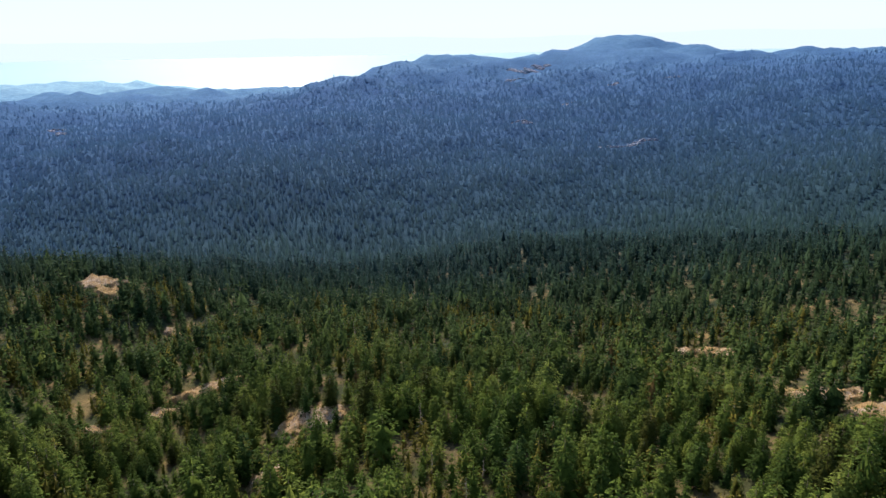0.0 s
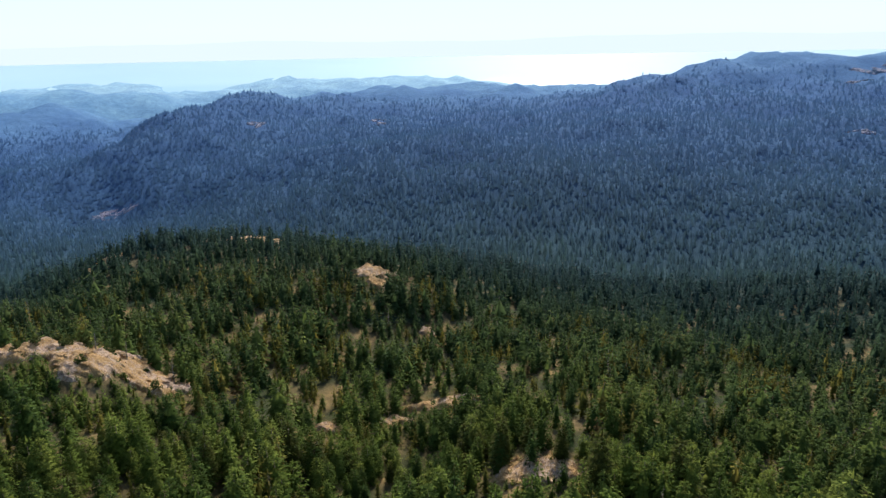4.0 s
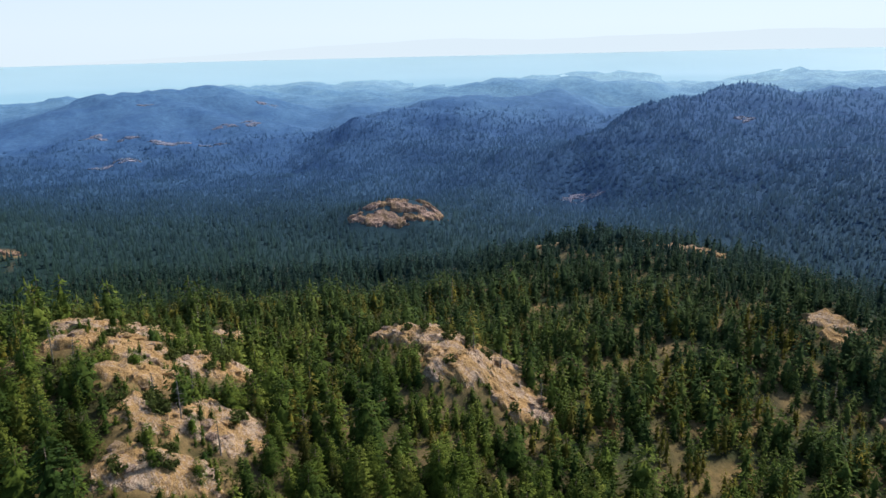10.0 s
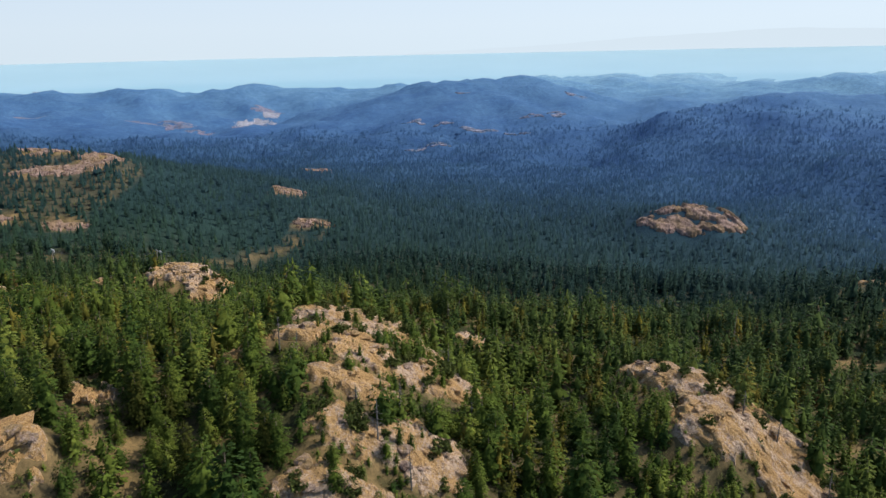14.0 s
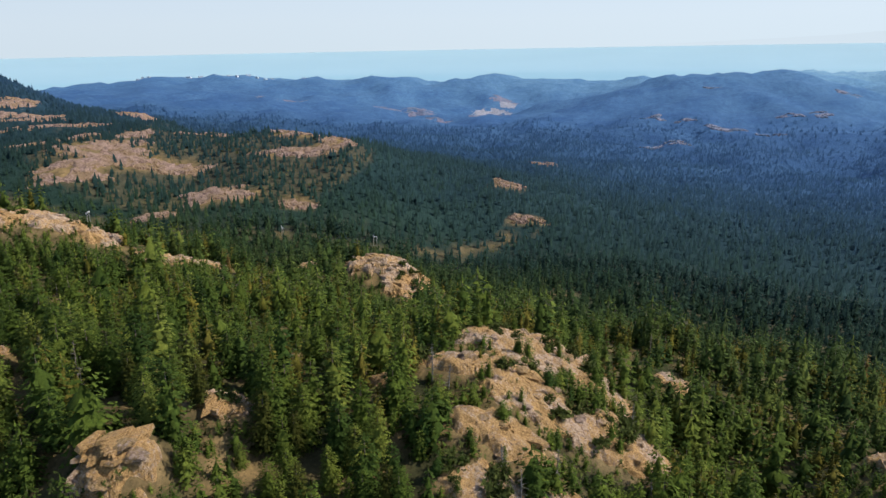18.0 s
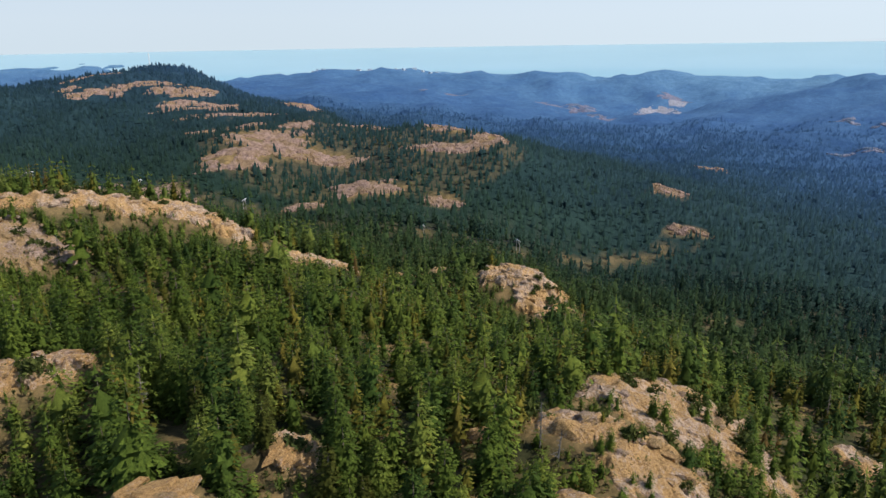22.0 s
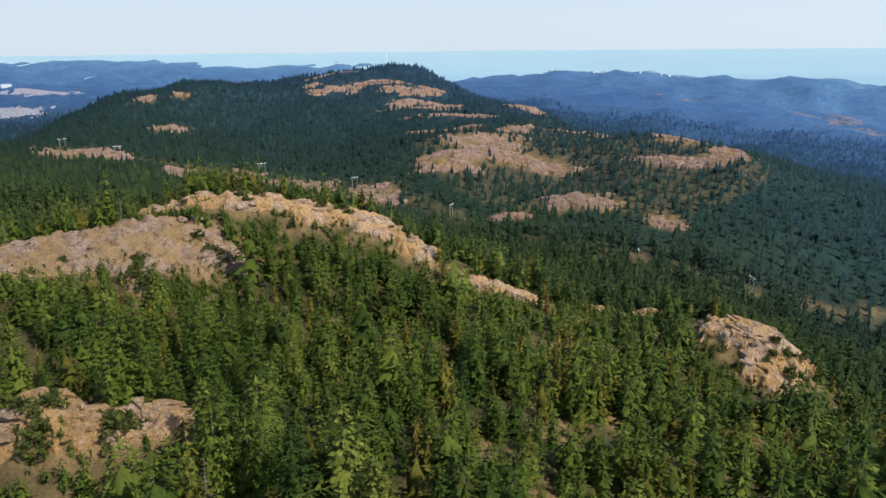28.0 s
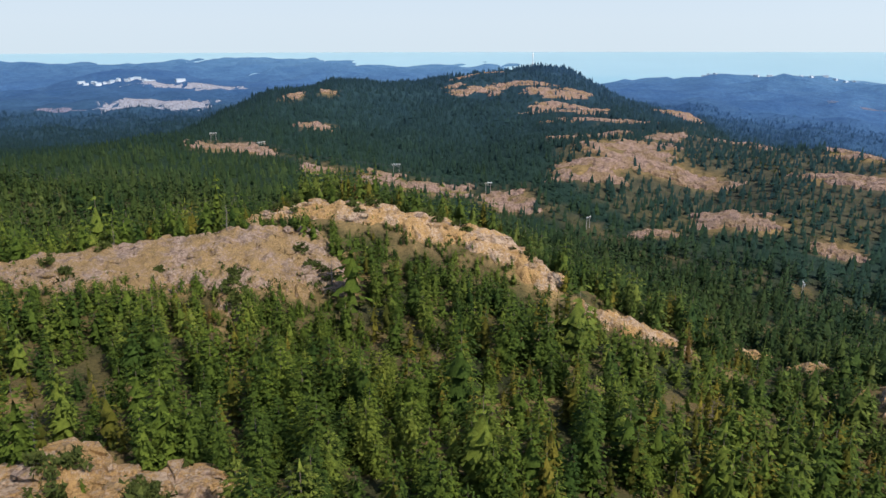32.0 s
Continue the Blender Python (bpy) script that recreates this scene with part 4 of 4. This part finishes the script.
xr, yr = x[rest], y[rest]
kind = rs0.uniform(0, 1, len(xr)) + 0.30 * roll_noise(xr, yr, 50, 33) + 0.22 * roll_noise(xr, yr, 24, 34)
close = np.arange(len(xr)) < 1900
for name, pick, kinds, mat, label in (
        ("near_fir_forest", (kind < 0.70) & close, fine_kinds, fir_mid, "green firs with feathery boughs in the near wood"),
        ("fir_forest", (kind < 0.70) & ~close, mid_kinds, fir_mid, "dense green fir wood on the near ridge"),
        ("pine_forest", (kind >= 0.70) & ~((kind >= 0.965) & (kind < 1.0)), pine_kinds, pine, "slender olive-brown pines among the firs"),
        ("dying_trees", (kind >= 0.965) & (kind < 0.985), pine_kinds, brown_fir, "scattered reddish-brown dying conifers"),
        ("dead_trees", (kind >= 0.988) & (rs0.uniform(0, 1, len(xr)) < 0.25), bare_kinds, dead_wood, "scattered grey dead conifers")):
    stand(name, xr[pick], yr[pick], kinds, mat, 51, label, bark)


# the slopes, the valley and the hills, with ever plainer trees, painted ever hazier
x, y = wooded(*scattered(290, 480, 5.0, 42, -50, 178))
stand("slope_forest", x, y, slope_kinds, fir_slope, 60, "deep green fir wood on the ridge slopes, shade and haze in its colour", bark, 0.5, 1.35)
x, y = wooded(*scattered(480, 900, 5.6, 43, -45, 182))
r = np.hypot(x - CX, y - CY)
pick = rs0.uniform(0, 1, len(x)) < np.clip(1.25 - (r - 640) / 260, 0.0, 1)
stand("valley_forest", x[pick], y[pick], far_kinds, fir_slope, 70, "fir wood across the valley, shade and blue haze painted in", bark, 0.55, 1.2)
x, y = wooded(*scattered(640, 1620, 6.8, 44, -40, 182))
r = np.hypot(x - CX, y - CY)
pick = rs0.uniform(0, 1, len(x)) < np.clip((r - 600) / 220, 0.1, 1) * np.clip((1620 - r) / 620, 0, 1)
stand("hill_forest", x[pick], y[pick], round_kinds, fir_far, 80, "fir wood on the distant hills, blue haze painted in", bark, 0.7, 1.3)
# young firs on open ground before the big rocks, sized not to hide them
x, y = scattered(60, 330, 2.7, 46, -80, 172)
back = np.hypot(x + 75, y - 72)
bare = patch_value(x, y, ALL_ROCK)
tall = np.zeros(len(x))
for d in (26, 20, 15, 10, 6, 3):
    inside = patch_value(x + (x + 75) / back * d, y + (y - 72) / back * d, BIG_ROCK + (SMALL_ROCK + EDGE_ROCK if d < 16 else [])) > 0.12
    tall = np.where(inside, (0.25 * d + 1.6) / 12, tall)
pick = (tall > 0) & (bare < 0.1) & (rs0.uniform(0, 1, len(x)) < 0.75)
stand("young_firs", x[pick], y[pick], mid_kinds, fir_mid, 47, "low young green firs on the stony ground below the rocks", bark, 1, 1, tall[pick] * rs0.uniform(0.6, 1.25, pick.sum()))

# low firs in clumps on the stony shoulder
x, y = scattered(60, 240, 3.2, 48, 20, 110)
stony = patch_value(x, y, NEAR_ROCK["shoulder"])
pick = (stony > 0.1) & (roll_noise(x, y, 14, 69) > 0.6) & (rs0.uniform(0, 1, len(x)) < 0.8)
stand("rock_firs", x[pick], y[pick], fine_kinds, fir_mid, 49, "clumps of low firs growing from cracks of the bare rock", bark, 1, 1, rs0.uniform(0.25, 0.55, pick.sum()), surface(x[pick], y[pick]) + 0.9)

# the rest of the ridge top, under and behind the way of the camera
x, y = scattered(5, 330, 4.6, 50, -180, 180)
away = (np.degrees(np.arctan2(-(x - CX), y - CY)) + 80) % 360 > 252
r = np.hypot(x - CX, y - CY)
pick = (away | ~in_view(x, y) | (r < 45)) & (patch_value(x, y, ALL_ROCK) < 0)
x, y, r = x[pick], y[pick], r[pick]
stand("ridge_forest", x[r < 110], y[r < 110], far_kinds, fir_mid, 52, "green fir wood on the top of the ridge", bark, 0.6, 1.4)
stand("ridge_forest", x[r >= 110], y[r >= 110], far_kinds, fir_mid, 53, "green fir wood on the back of the ridge", bark, 0.6, 1.4)

# ---- small things on the near rocks and in the wood ----
rs1 = np.random.RandomState(5)


def tube(rows, sides):
    """Vertices and triangles of a tube through rows of (x, y, z, radius)."""
    v, f = [], []
    for k, (px, py, pz, pr) in enumerate(rows):
        for s in range(sides):
            a = 6.283 * s / sides
            v.append((px + pr * math.cos(a), py + pr * math.sin(a), pz))
    for k in range(len(rows) - 1):
        for s in range(sides):
            i, j = k * sides + s, k * sides + (s + 1) % sides
            f += [(i, j, j + sides), (i, j + sides, i + sides)]
    return np.array(v, float), np.array(f)


def merged(pieces):
    v, f, base = [], [], 0
    for pv, pf in pieces:
        v.append(pv)
        f.append(pf + base)
        base += len(pv)
    return np.concatenate(v), np.concatenate(f)


def limb(p0, p1, r0, r1):
    """A thin tapering limb between two points."""
    p0, p1 = Vector(p0), Vector(p1)
    d = (p1 - p0).normalized()
    s = d.orthogonal().normalized()
    t = d.cross(s)
    v = [tuple(p + (s * math.cos(a) + t * math.sin(a)) * r) for p, r in ((p0, r0), (p1, r1)) for a in (0, 2.09, 4.19)]
    return np.array(v), np.array([(0, 1, 4), (0, 4, 3), (1, 2, 5), (1, 5, 4), (2, 0, 3), (2, 3, 5)])


def build_snag(seed, height):
    """A dead grey conifer: bare trunk with broken twigs."""
    rs = np.random.RandomState(seed)
    snag = new("dead_tree")
    tagged(snag, "bare grey dead conifer with broken twigs on the rock", "dead tree", group="dead trees on the near rocks")
    bend = rs.uniform(-0.4, 0.4, 2)
    part("trunk", tube([(0, 0, -0.6, 0.19), (bend[0] * 0.3, bend[1] * 0.3, height * 0.4, 0.13), (bend[0], bend[1], height * 0.8, 0.07), (bend[0] * 1.1, bend[1] * 1.1, height, 0.02)], 5), dead_wood, snag)
    twigs = []
    for k in range(34):
        f = rs.uniform(0.18, 0.97)
        a, L = rs.uniform(0, 6.28), height * 0.20 * (1.15 - f) * rs.uniform(0.5, 1.3)
        p = (bend[0] * f, bend[1] * f, height * f)
        q = (p[0] + math.cos(a) * L, p[1] + math.sin(a) * L, p[2] + rs.uniform(-0.35, 0.25) * L)
        twigs.append(limb(p, q, 0.05, 0.012))
        for _ in range(2):
            g = rs.uniform(0.4, 0.9)
            m_ = [p[i] + (q[i] - p[i]) * g for i in range(3)]
            a2 = a + rs.uniform(-1, 1)
            twigs.append(limb(m_, (m_[0] + math.cos(a2) * L * 0.4, m_[1] + math.sin(a2) * L * 0.4, m_[2] + rs.uniform(-0.2, 0.2) * L), 0.025, 0.008))
    tagged(part("twig_cluster", merged(twigs), dead_wood, snag), kind="stuff")
    return snag


def clump_arrays(seed, size, blobs, leaves):
    """A shrub: many small ragged leaves round a few centres."""
    rs = np.random.RandomState(seed)
    v, f = [], []
    for _ in range(blobs):
        c = rs.normal(0, 0.42 * size, 3)
        c[2] = abs(c[2]) * 0.8 + 0.25 * size
        for _ in range(leaves):
            d = rs.normal(0, 1, 3)
            d /= np.linalg.norm(d)
            p = c + d * size * rs.uniform(0.15, 0.42)
            e = rs.normal(0, 0.16 * size, (3, 3))
            i = len(v)
            v += [tuple(p + e[k]) for k in range(3)]
            f.append((i, i + 1, i + 2))
    return np.array(v), np.array(f)


def boulder_arrays(seed):
    rs = np.random.RandomState(seed)
    bm = bmesh.new()
    bmesh.ops.create_icosphere(bm, subdivisions=2, radius=1.0)
    for vert in bm.verts:
        n = noise.noise(vert.co * 1.3 + Vector((seed, 0, 0))) * 0.5 + noise.noise(vert.co * 3.1 + Vector((0, seed, 0))) * 0.2
        vert.co *= 1 + n
        vert.co.z *= 0.62
    v = np.array([tuple(q.co) for q in bm.verts])
    f = np.array([[q.index for q in face.verts] for face in bm.faces])
    bm.free()
    return v, f


def on_rock(n, patches, seed, low, high):
    """Places inside the patches where the rock value lies between low and high."""
    rs = np.random.RandomState(seed)
    out = []
    while len(out) < n:
        p = patches[rs.randint(len(patches))]
        a, q = rs.uniform(0, 6.28), rs.uniform(0, 1.2)
        t = radians(p[4])
        u, v = p[2] * q * math.cos(a), p[3] * q * math.sin(a)
        px, py = p[0] + u * math.cos(t) - v * math.sin(t), p[1] + u * math.sin(t) + v * math.cos(t)
        val = float(patch_value(np.array([px]), np.array([py]), patches)[0])
        if low < val < high:
            out.append((px, py))
    return np.array(out)


rock_obs = [o for o in scene.objects if o.name.startswith("rock_outcrop")]
from mathutils.bvhtree import BVHTree
trees_of_rock = [BVHTree.FromPolygons([v.co for v in o.data.vertices], [tuple(q.vertices) for q in o.data.polygons]) for top in rock_obs[:28] for o in (top, *top.children)]


def rest_height(px, py):
    """The top of rock or soil at a place."""
    best = float(surface(np.array([px]), np.array([py]))[0])
    for t in trees_of_rock:
        hit = t.ray_cast(Vector((px, py, 300)), Vector((0, 0, -1)))[0]
        if hit:
            best = max(best, hit.z)
    return best


BIG = BIG_ROCK
# dead trees
snags = [build_snag(k, h) for k, h in ((1, 8.0), (2, 6.5), (3, 9.5), (4, 7.0))]
SNAG_AT = [(-182, 180), (-176, 186), (-163, 192), (-154, 88), (-148, 92), (-173, 74), (-176, 70), (-160, 96), (-142, 98), (-190, 108), (-204, -92), (-186, -122), (-226, -150), (-262, -120), (-160, -2), (-134, -30), (-330, 14), (-170, 112), (-100, 150), (-110, 180)]
for k, (px, py) in enumerate(SNAG_AT):
    m_ = Matrix.Translation((px, py, rest_height(px, py))) @ Matrix.Rotation(k * 1.9, 4, "Z") @ Matrix.Diagonal((1, 1, 0.8 + 0.4 * ((k * 37) % 10) / 10, 1))
    if k < 4:
        snags[k].matrix_basis = m_
    else:
        copy_thing(snags[k % 4], Matrix()).matrix_basis = m_

# boulders
shapes = [boulder_arrays(s) for s in (2, 5, 9)]
meshes = [grid_mesh("boulder", v, f, rock_pink, False) for v, f in shapes]
for k, (px, py) in enumerate(on_rock(120, BIG, 8, 0.0, 0.9)):
    b_ = new("boulder", meshes[k % 3])
    s = float(rs1.uniform(0.4, 1.7))
    b_.matrix_basis = Matrix.Translation((px, py, rest_height(px, py) + 0.1 * s)) @ Matrix.Rotation(k * 2.3, 4, "Z") @ Matrix.Diagonal((s * 1.2, s, s * 0.8, 1))
    tagged(b_, "weathered grey-pink granite boulder on the bare rock", "boulder", group="boulders on the near rocks")

# broken slabs that lie on the big outcrops, each a piece of its rock
def slab_arrays(seed):
    rs = np.random.RandomState(seed)
    n = 6
    ang = np.sort(rs.uniform(0, 6.28, n))
    rr = rs.uniform(0.7, 1.1, n)
    top = np.stack([rr * np.cos(ang), rr * np.sin(ang) * 0.7, 0.22 + rs.uniform(-0.05, 0.1, n)], -1)
    low = np.stack([rr * 1.12 * np.cos(ang), rr * 1.12 * np.sin(ang) * 0.7, np.full(n, -0.6)], -1)
    v = np.concatenate([top, low, [(0, 0, 0.3)]])
    f = [(i, (i + 1) % n, 2 * n) for i in range(n)] + [(i + n, (i + 1) % n + n, (i + 1) % n) for i in range(n)] + [(i + n, (i + 1) % n, i) for i in range(n)]
    return v, np.array(f)


for idx, key in enumerate(NEAR_ROCK):
    host = rock_obs[idx]
    mat_ = rock_pink if key == "dome" else rock
    slabs = [grid_mesh("slab", *slab_arrays(s + 10 * idx), mat_, False) for s in range(4)]
    for k, (px, py) in enumerate(on_rock(56, NEAR_ROCK[key], 30 + idx, 0.05, 0.95)):
        ob = new("slab", slabs[k % 4])
        ob.parent = host
        s = float(rs1.uniform(0.8, 2.6))
        ob.matrix_basis = Matrix.Translation((px, py, rest_height(px, py))) @ Matrix.Rotation(0.5 * idx + float(rs1.normal(0, 0.5)), 4, "Z") @ Matrix.Rotation(float(rs1.normal(0, 0.14)), 4, "X") @ Matrix.Diagonal((s * 1.3, s, 0.35 + s * 0.22, 1))

# shrubs: a number of single ones, the low scrub joined
shrub_meshes = [grid_mesh("shrub", *clump_arrays(s, 1.3, 9, 26), shrub_leaf, False) for s in (3, 6, 8)]
for me in shrub_meshes:
    me.attributes.new("tint", "FLOAT", "POINT").data.foreach_set("value", np.full(len(me.vertices), 0.45, np.float32))
for k, (px, py) in enumerate(on_rock(120, BIG, 18, -0.1, 0.8)):
    b_ = new("shrub", shrub_meshes[k % 3])
    s = float(rs1.uniform(0.6, 1.9))
    b_.matrix_basis = Matrix.Translation((px, py, rest_height(px, py) - 0.1)) @ Matrix.Rotation(k * 1.7, 4, "Z") @ Matrix.Diagonal((s * 1.15, s, s, 1))
    tagged(b_, "low dark-green shrub growing from the dry grass on the rock", "shrub", group="shrubs on the near rocks")

scrub = [clump_arrays(s, 1.0, 4, 8) for s in (13, 16, 19)]
low_scrub = [clump_arrays(s, 1.0, 3, 5) for s in (33, 36)]
px, py = scattered(60, 330, 3.2, 91, -100, 200)
val = patch_value(px, py, ALL_ROCK)
back = np.hypot(px + 75, py - 72)
fore_ground = np.zeros(len(px), bool)
for d in (6, 12, 19, 27):
    fore_ground |= patch_value(px + (px + 75) / back * d, py + (py - 72) / back * d, ALL_ROCK) > 0.1
pick = (((val > -0.35) & (val < 0.3)) | (fore_ground & (val < 0.3))) & (rs1.uniform(0, 1, len(px)) < 0.8)
pick &= cut_distance(px, py) > 0
stand("scrub", px[pick], py[pick], scrub, shrub_leaf, 92, "low olive scrub round the bare rocks", None, 1, 1, rs1.uniform(0.5, 1.0, pick.sum()) ** 2 * 2.4)
px, py = scattered(60, 240, 7.0, 93, -80, 172)
pick = in_view(px, py) & (roll_noise(px, py, 38, 61) > -0.6)
stand("undergrowth", px[pick], py[pick], scrub, shrub_leaf, 94, "low olive undergrowth in gaps of the wood", None, 1, 1, rs1.uniform(0.6, 1.7, pick.sum()))
tufts = [clump_arrays(s, 0.55, 2, 5) for s in (23, 26)]
px, py = scattered(60, 330, 1.7, 97, -80, 175)
val = patch_value(px, py, SMALL_ROCK + EDGE_ROCK + BIG)
back = np.hypot(px + 75, py - 72)
fore_ground = np.zeros(len(px), bool)
for d in (5, 11, 18):
    fore_ground |= patch_value(px + (px + 75) / back * d, py + (py - 72) / back * d, SMALL_ROCK + EDGE_ROCK + BIG) > 0.1
pick = ((val > -0.25) | fore_ground) & (rs1.uniform(0, 1, len(px)) < np.where(val > 0.1, 0.25, 0.5)) & (roll_noise(px, py, 9, 98) > -0.3)
px, py = px[pick], py[pick]
tuft_z = np.array([rest_height(a_, b_) for a_, b_ in zip(px, py)])
stand("dry_grass", px, py, tufts, dry_grass, 98, "tufts of dry golden grass on the bare rock", None, 1, 1, rs1.uniform(0.6, 1.7, len(px)), tuft_z)
# scrub in the cut strip and on the open eastern hilltop
px, py = scattered(330, 820, 4.4, 95, 60, 182)
pick = ((cut_distance(px, py) < 17) | ((((px + 620) / 130) ** 2 + ((py + 270) / 150) ** 2) < 1)) & (rs1.uniform(0, 1, len(px)) < 0.7)
stand("cut_scrub", px[pick], py[pick], low_scrub, shrub_leaf, 96, "grey-green scrub on the cleared strip", None, 0.8, 2.2)


# ---- power line ----
wood_pole = plain("weathered_pole", (0.20, 0.18, 0.16), (0.36, 0.33, 0.30), 1.5)
steel = plain("galvanised_steel", (0.55, 0.56, 0.57), (0.72, 0.73, 0.74), 2.0, 0.5)


def box_arrays(cx, cy, cz, hx, hy, hz):
    v = np.array([(cx + i * hx, cy + j * hy, cz + k * hz) for i in (-1, 1) for j in (-1, 1) for k in (-1, 1)], float)
    f = np.array([(0, 1, 3), (0, 3, 2), (4, 6, 7), (4, 7, 5), (0, 4, 5), (0, 5, 1), (2, 3, 7), (2, 7, 6), (0, 2, 6), (0, 6, 4), (1, 5, 7), (1, 7, 3)])
    return v, f


pylon = new("power_pole")
tagged(pylon, "pale wooden H-frame power pole in the cleared strip", "power pole", group="poles of the power line")
for sx in (-2.2, 2.2):
    part("post", tube([(sx, 0, -1.0, 0.2), (sx, 0, 9.0, 0.14)], 6), wood_pole, pylon)
part("crossarm", box_arrays(0, 0, 8.3, 3.4, 0.09, 0.11), steel, pylon, "pale crossarm")
for k in (-3.2, 0, 3.2):
    part("insulator", tube([(k, 0, 7.3, 0.08), (k, 0, 8.2, 0.08)], 6), steel, pylon)
part("brace", merged([limb((-2.2, 0, 5.5), (2.2, 0, 8.0), 0.06, 0.06), limb((2.2, 0, 5.5), (-2.2, 0, 8.0), 0.06, 0.06)]), wood_pole, pylon)
POLES = [(-500, -66, 30), (-468, -119, 20), (-456, -262, 0), (-443, -357, -20), (-402, -426, -40), (-322, -515, -20), (-298, -575, -20)]
pole_tops = []
for k, (px, py, turn) in enumerate(POLES):
    pz = float(surface(np.array([px]), np.array([py]))[0])
    m_ = Matrix.Translation((px, py, pz)) @ Matrix.Rotation(radians(turn + 20), 4, "Z")
    pole_tops.append(m_)
    if k == 0:
        pylon.matrix_basis = m_
    else:
        copy_thing(pylon, m_)
black = plain("cable", (0.05, 0.05, 0.05), (0.08, 0.08, 0.08), 1.0)
for k in (-3.2, 0, 3.2):
    rows = []
    for a, b_ in zip(pole_tops[:-1], pole_tops[1:]):
        p, q = a @ Vector((k, 0, 7.3)), b_ @ Vector((k, 0, 7.3))
        for s in range(6):
            f = s / 6
            rows.append(p.lerp(q, f) - Vector((0, 0, 12 * f * (1 - f))))
    wire = new("power_cable", grid_mesh("power_cable", *merged([limb(p, q, 0.04, 0.04) for p, q in zip(rows[:-1], rows[1:])]), black, False))
    tagged(wire, "thin dark power cable hung between the poles", "cable", group="cables of the power line")

# radio mast on the hilltop
mast = new("radio_mast")
tagged(mast, "thin steel radio mast on the wooded hilltop", "mast")
mx, my = -838, -800
mast.location = (mx, my, float(surface(np.array([mx]), np.array([my]))[0]))
part("pole", tube([(0, 0, -1, 0.7), (0, 0, 15, 0.5), (0, 0, 22, 0.3)], 6), steel, mast)
part("antenna", merged([box_arrays(0, 0, 19, 1.0, 0.3, 1.4), box_arrays(0, 0, 15.5, 0.9, 0.3, 0.8)]), steel, mast)
part("cabin", box_arrays(3, 1, 1.4, 1.8, 1.4, 1.6), steel, mast, "pale equipment cabin")

# ---- far houses, yards and the gravel pit ----
white_wall = plain("white_wall", (0.42, 0.46, 0.50), (0.52, 0.55, 0.58), 0.3)
grey_roof = plain("grey_roof", (0.26, 0.33, 0.40), (0.36, 0.42, 0.48), 0.3)


def build_house(px, py, w, d, h, turn, label):
    ob = new("house")
    tagged(ob, label, "house", group="far houses")
    pz = float(surface(np.array([px]), np.array([py]))[0])
    ob.matrix_basis = Matrix.Translation((px, py, pz)) @ Matrix.Rotation(radians(turn), 4, "Z")
    part("wall", box_arrays(0, 0, h / 2 - 1, w, d, h / 2 + 1), white_wall, ob, "pale walls")
    v = np.array([(-w * 1.08, -d * 1.1, h), (w * 1.08, -d * 1.1, h), (w * 1.08, d * 1.1, h), (-w * 1.08, d * 1.1, h), (-w * 1.08, 0, h * 1.35), (w * 1.08, 0, h * 1.35)])
    part("roof", (v, np.array([(0, 1, 5), (0, 5, 4), (2, 3, 4), (2, 4, 5), (0, 4, 3), (1, 2, 5), (0, 3, 2), (0, 2, 1)])), grey_roof, ob, "grey roof")
    return ob


for k in range(26):
    f = k / 25
    hx, hy = -2250 - 330 * f + rs1.uniform(-30, 30), -1600 + 520 * f + rs1.uniform(-60, 60)
    build_house(hx, hy, rs1.uniform(4, 9), rs1.uniform(4, 6), rs1.uniform(4, 7), rs1.uniform(0, 180), "small pale house on the far coastal ridge")
for k in range(14):
    build_house(-350 - 14 * k + rs1.uniform(-6, 6), -2150 + 2 * k + rs1.uniform(-25, 25), rs1.uniform(5, 10), rs1.uniform(4, 6), rs1.uniform(4, 7), rs1.uniform(0, 180), "pale house on the far hill above the gravel pit")
build_house(-600, -2095, 13, 7, 7, 10, "large white building on the far hill")

# gravel and bare soil shifted to blue, standing in for the haze before them
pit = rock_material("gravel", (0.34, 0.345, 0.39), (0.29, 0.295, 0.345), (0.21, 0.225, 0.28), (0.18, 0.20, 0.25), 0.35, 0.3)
clay = rock_material("haze_tinted_soil", (0.22, 0.205, 0.275), (0.18, 0.178, 0.245), (0.11, 0.13, 0.19), (0.09, 0.13, 0.19), 0.47, 0.3)
far_labels = ("pale gravel pit floor below the far hill", "pale terrace of cut rock on the far hill", "pale gravel yard in the far valley", "pale gravel road in the far valley")
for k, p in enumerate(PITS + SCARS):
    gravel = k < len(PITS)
    ob = build_outcrop([p] if gravel else broken(p, 9, int(p[2])), 0.8, pit if gravel else clay, far_labels[k] if gravel else "cleared pinkish-brown ground among the far woods, tinted with blue haze", 4.0)
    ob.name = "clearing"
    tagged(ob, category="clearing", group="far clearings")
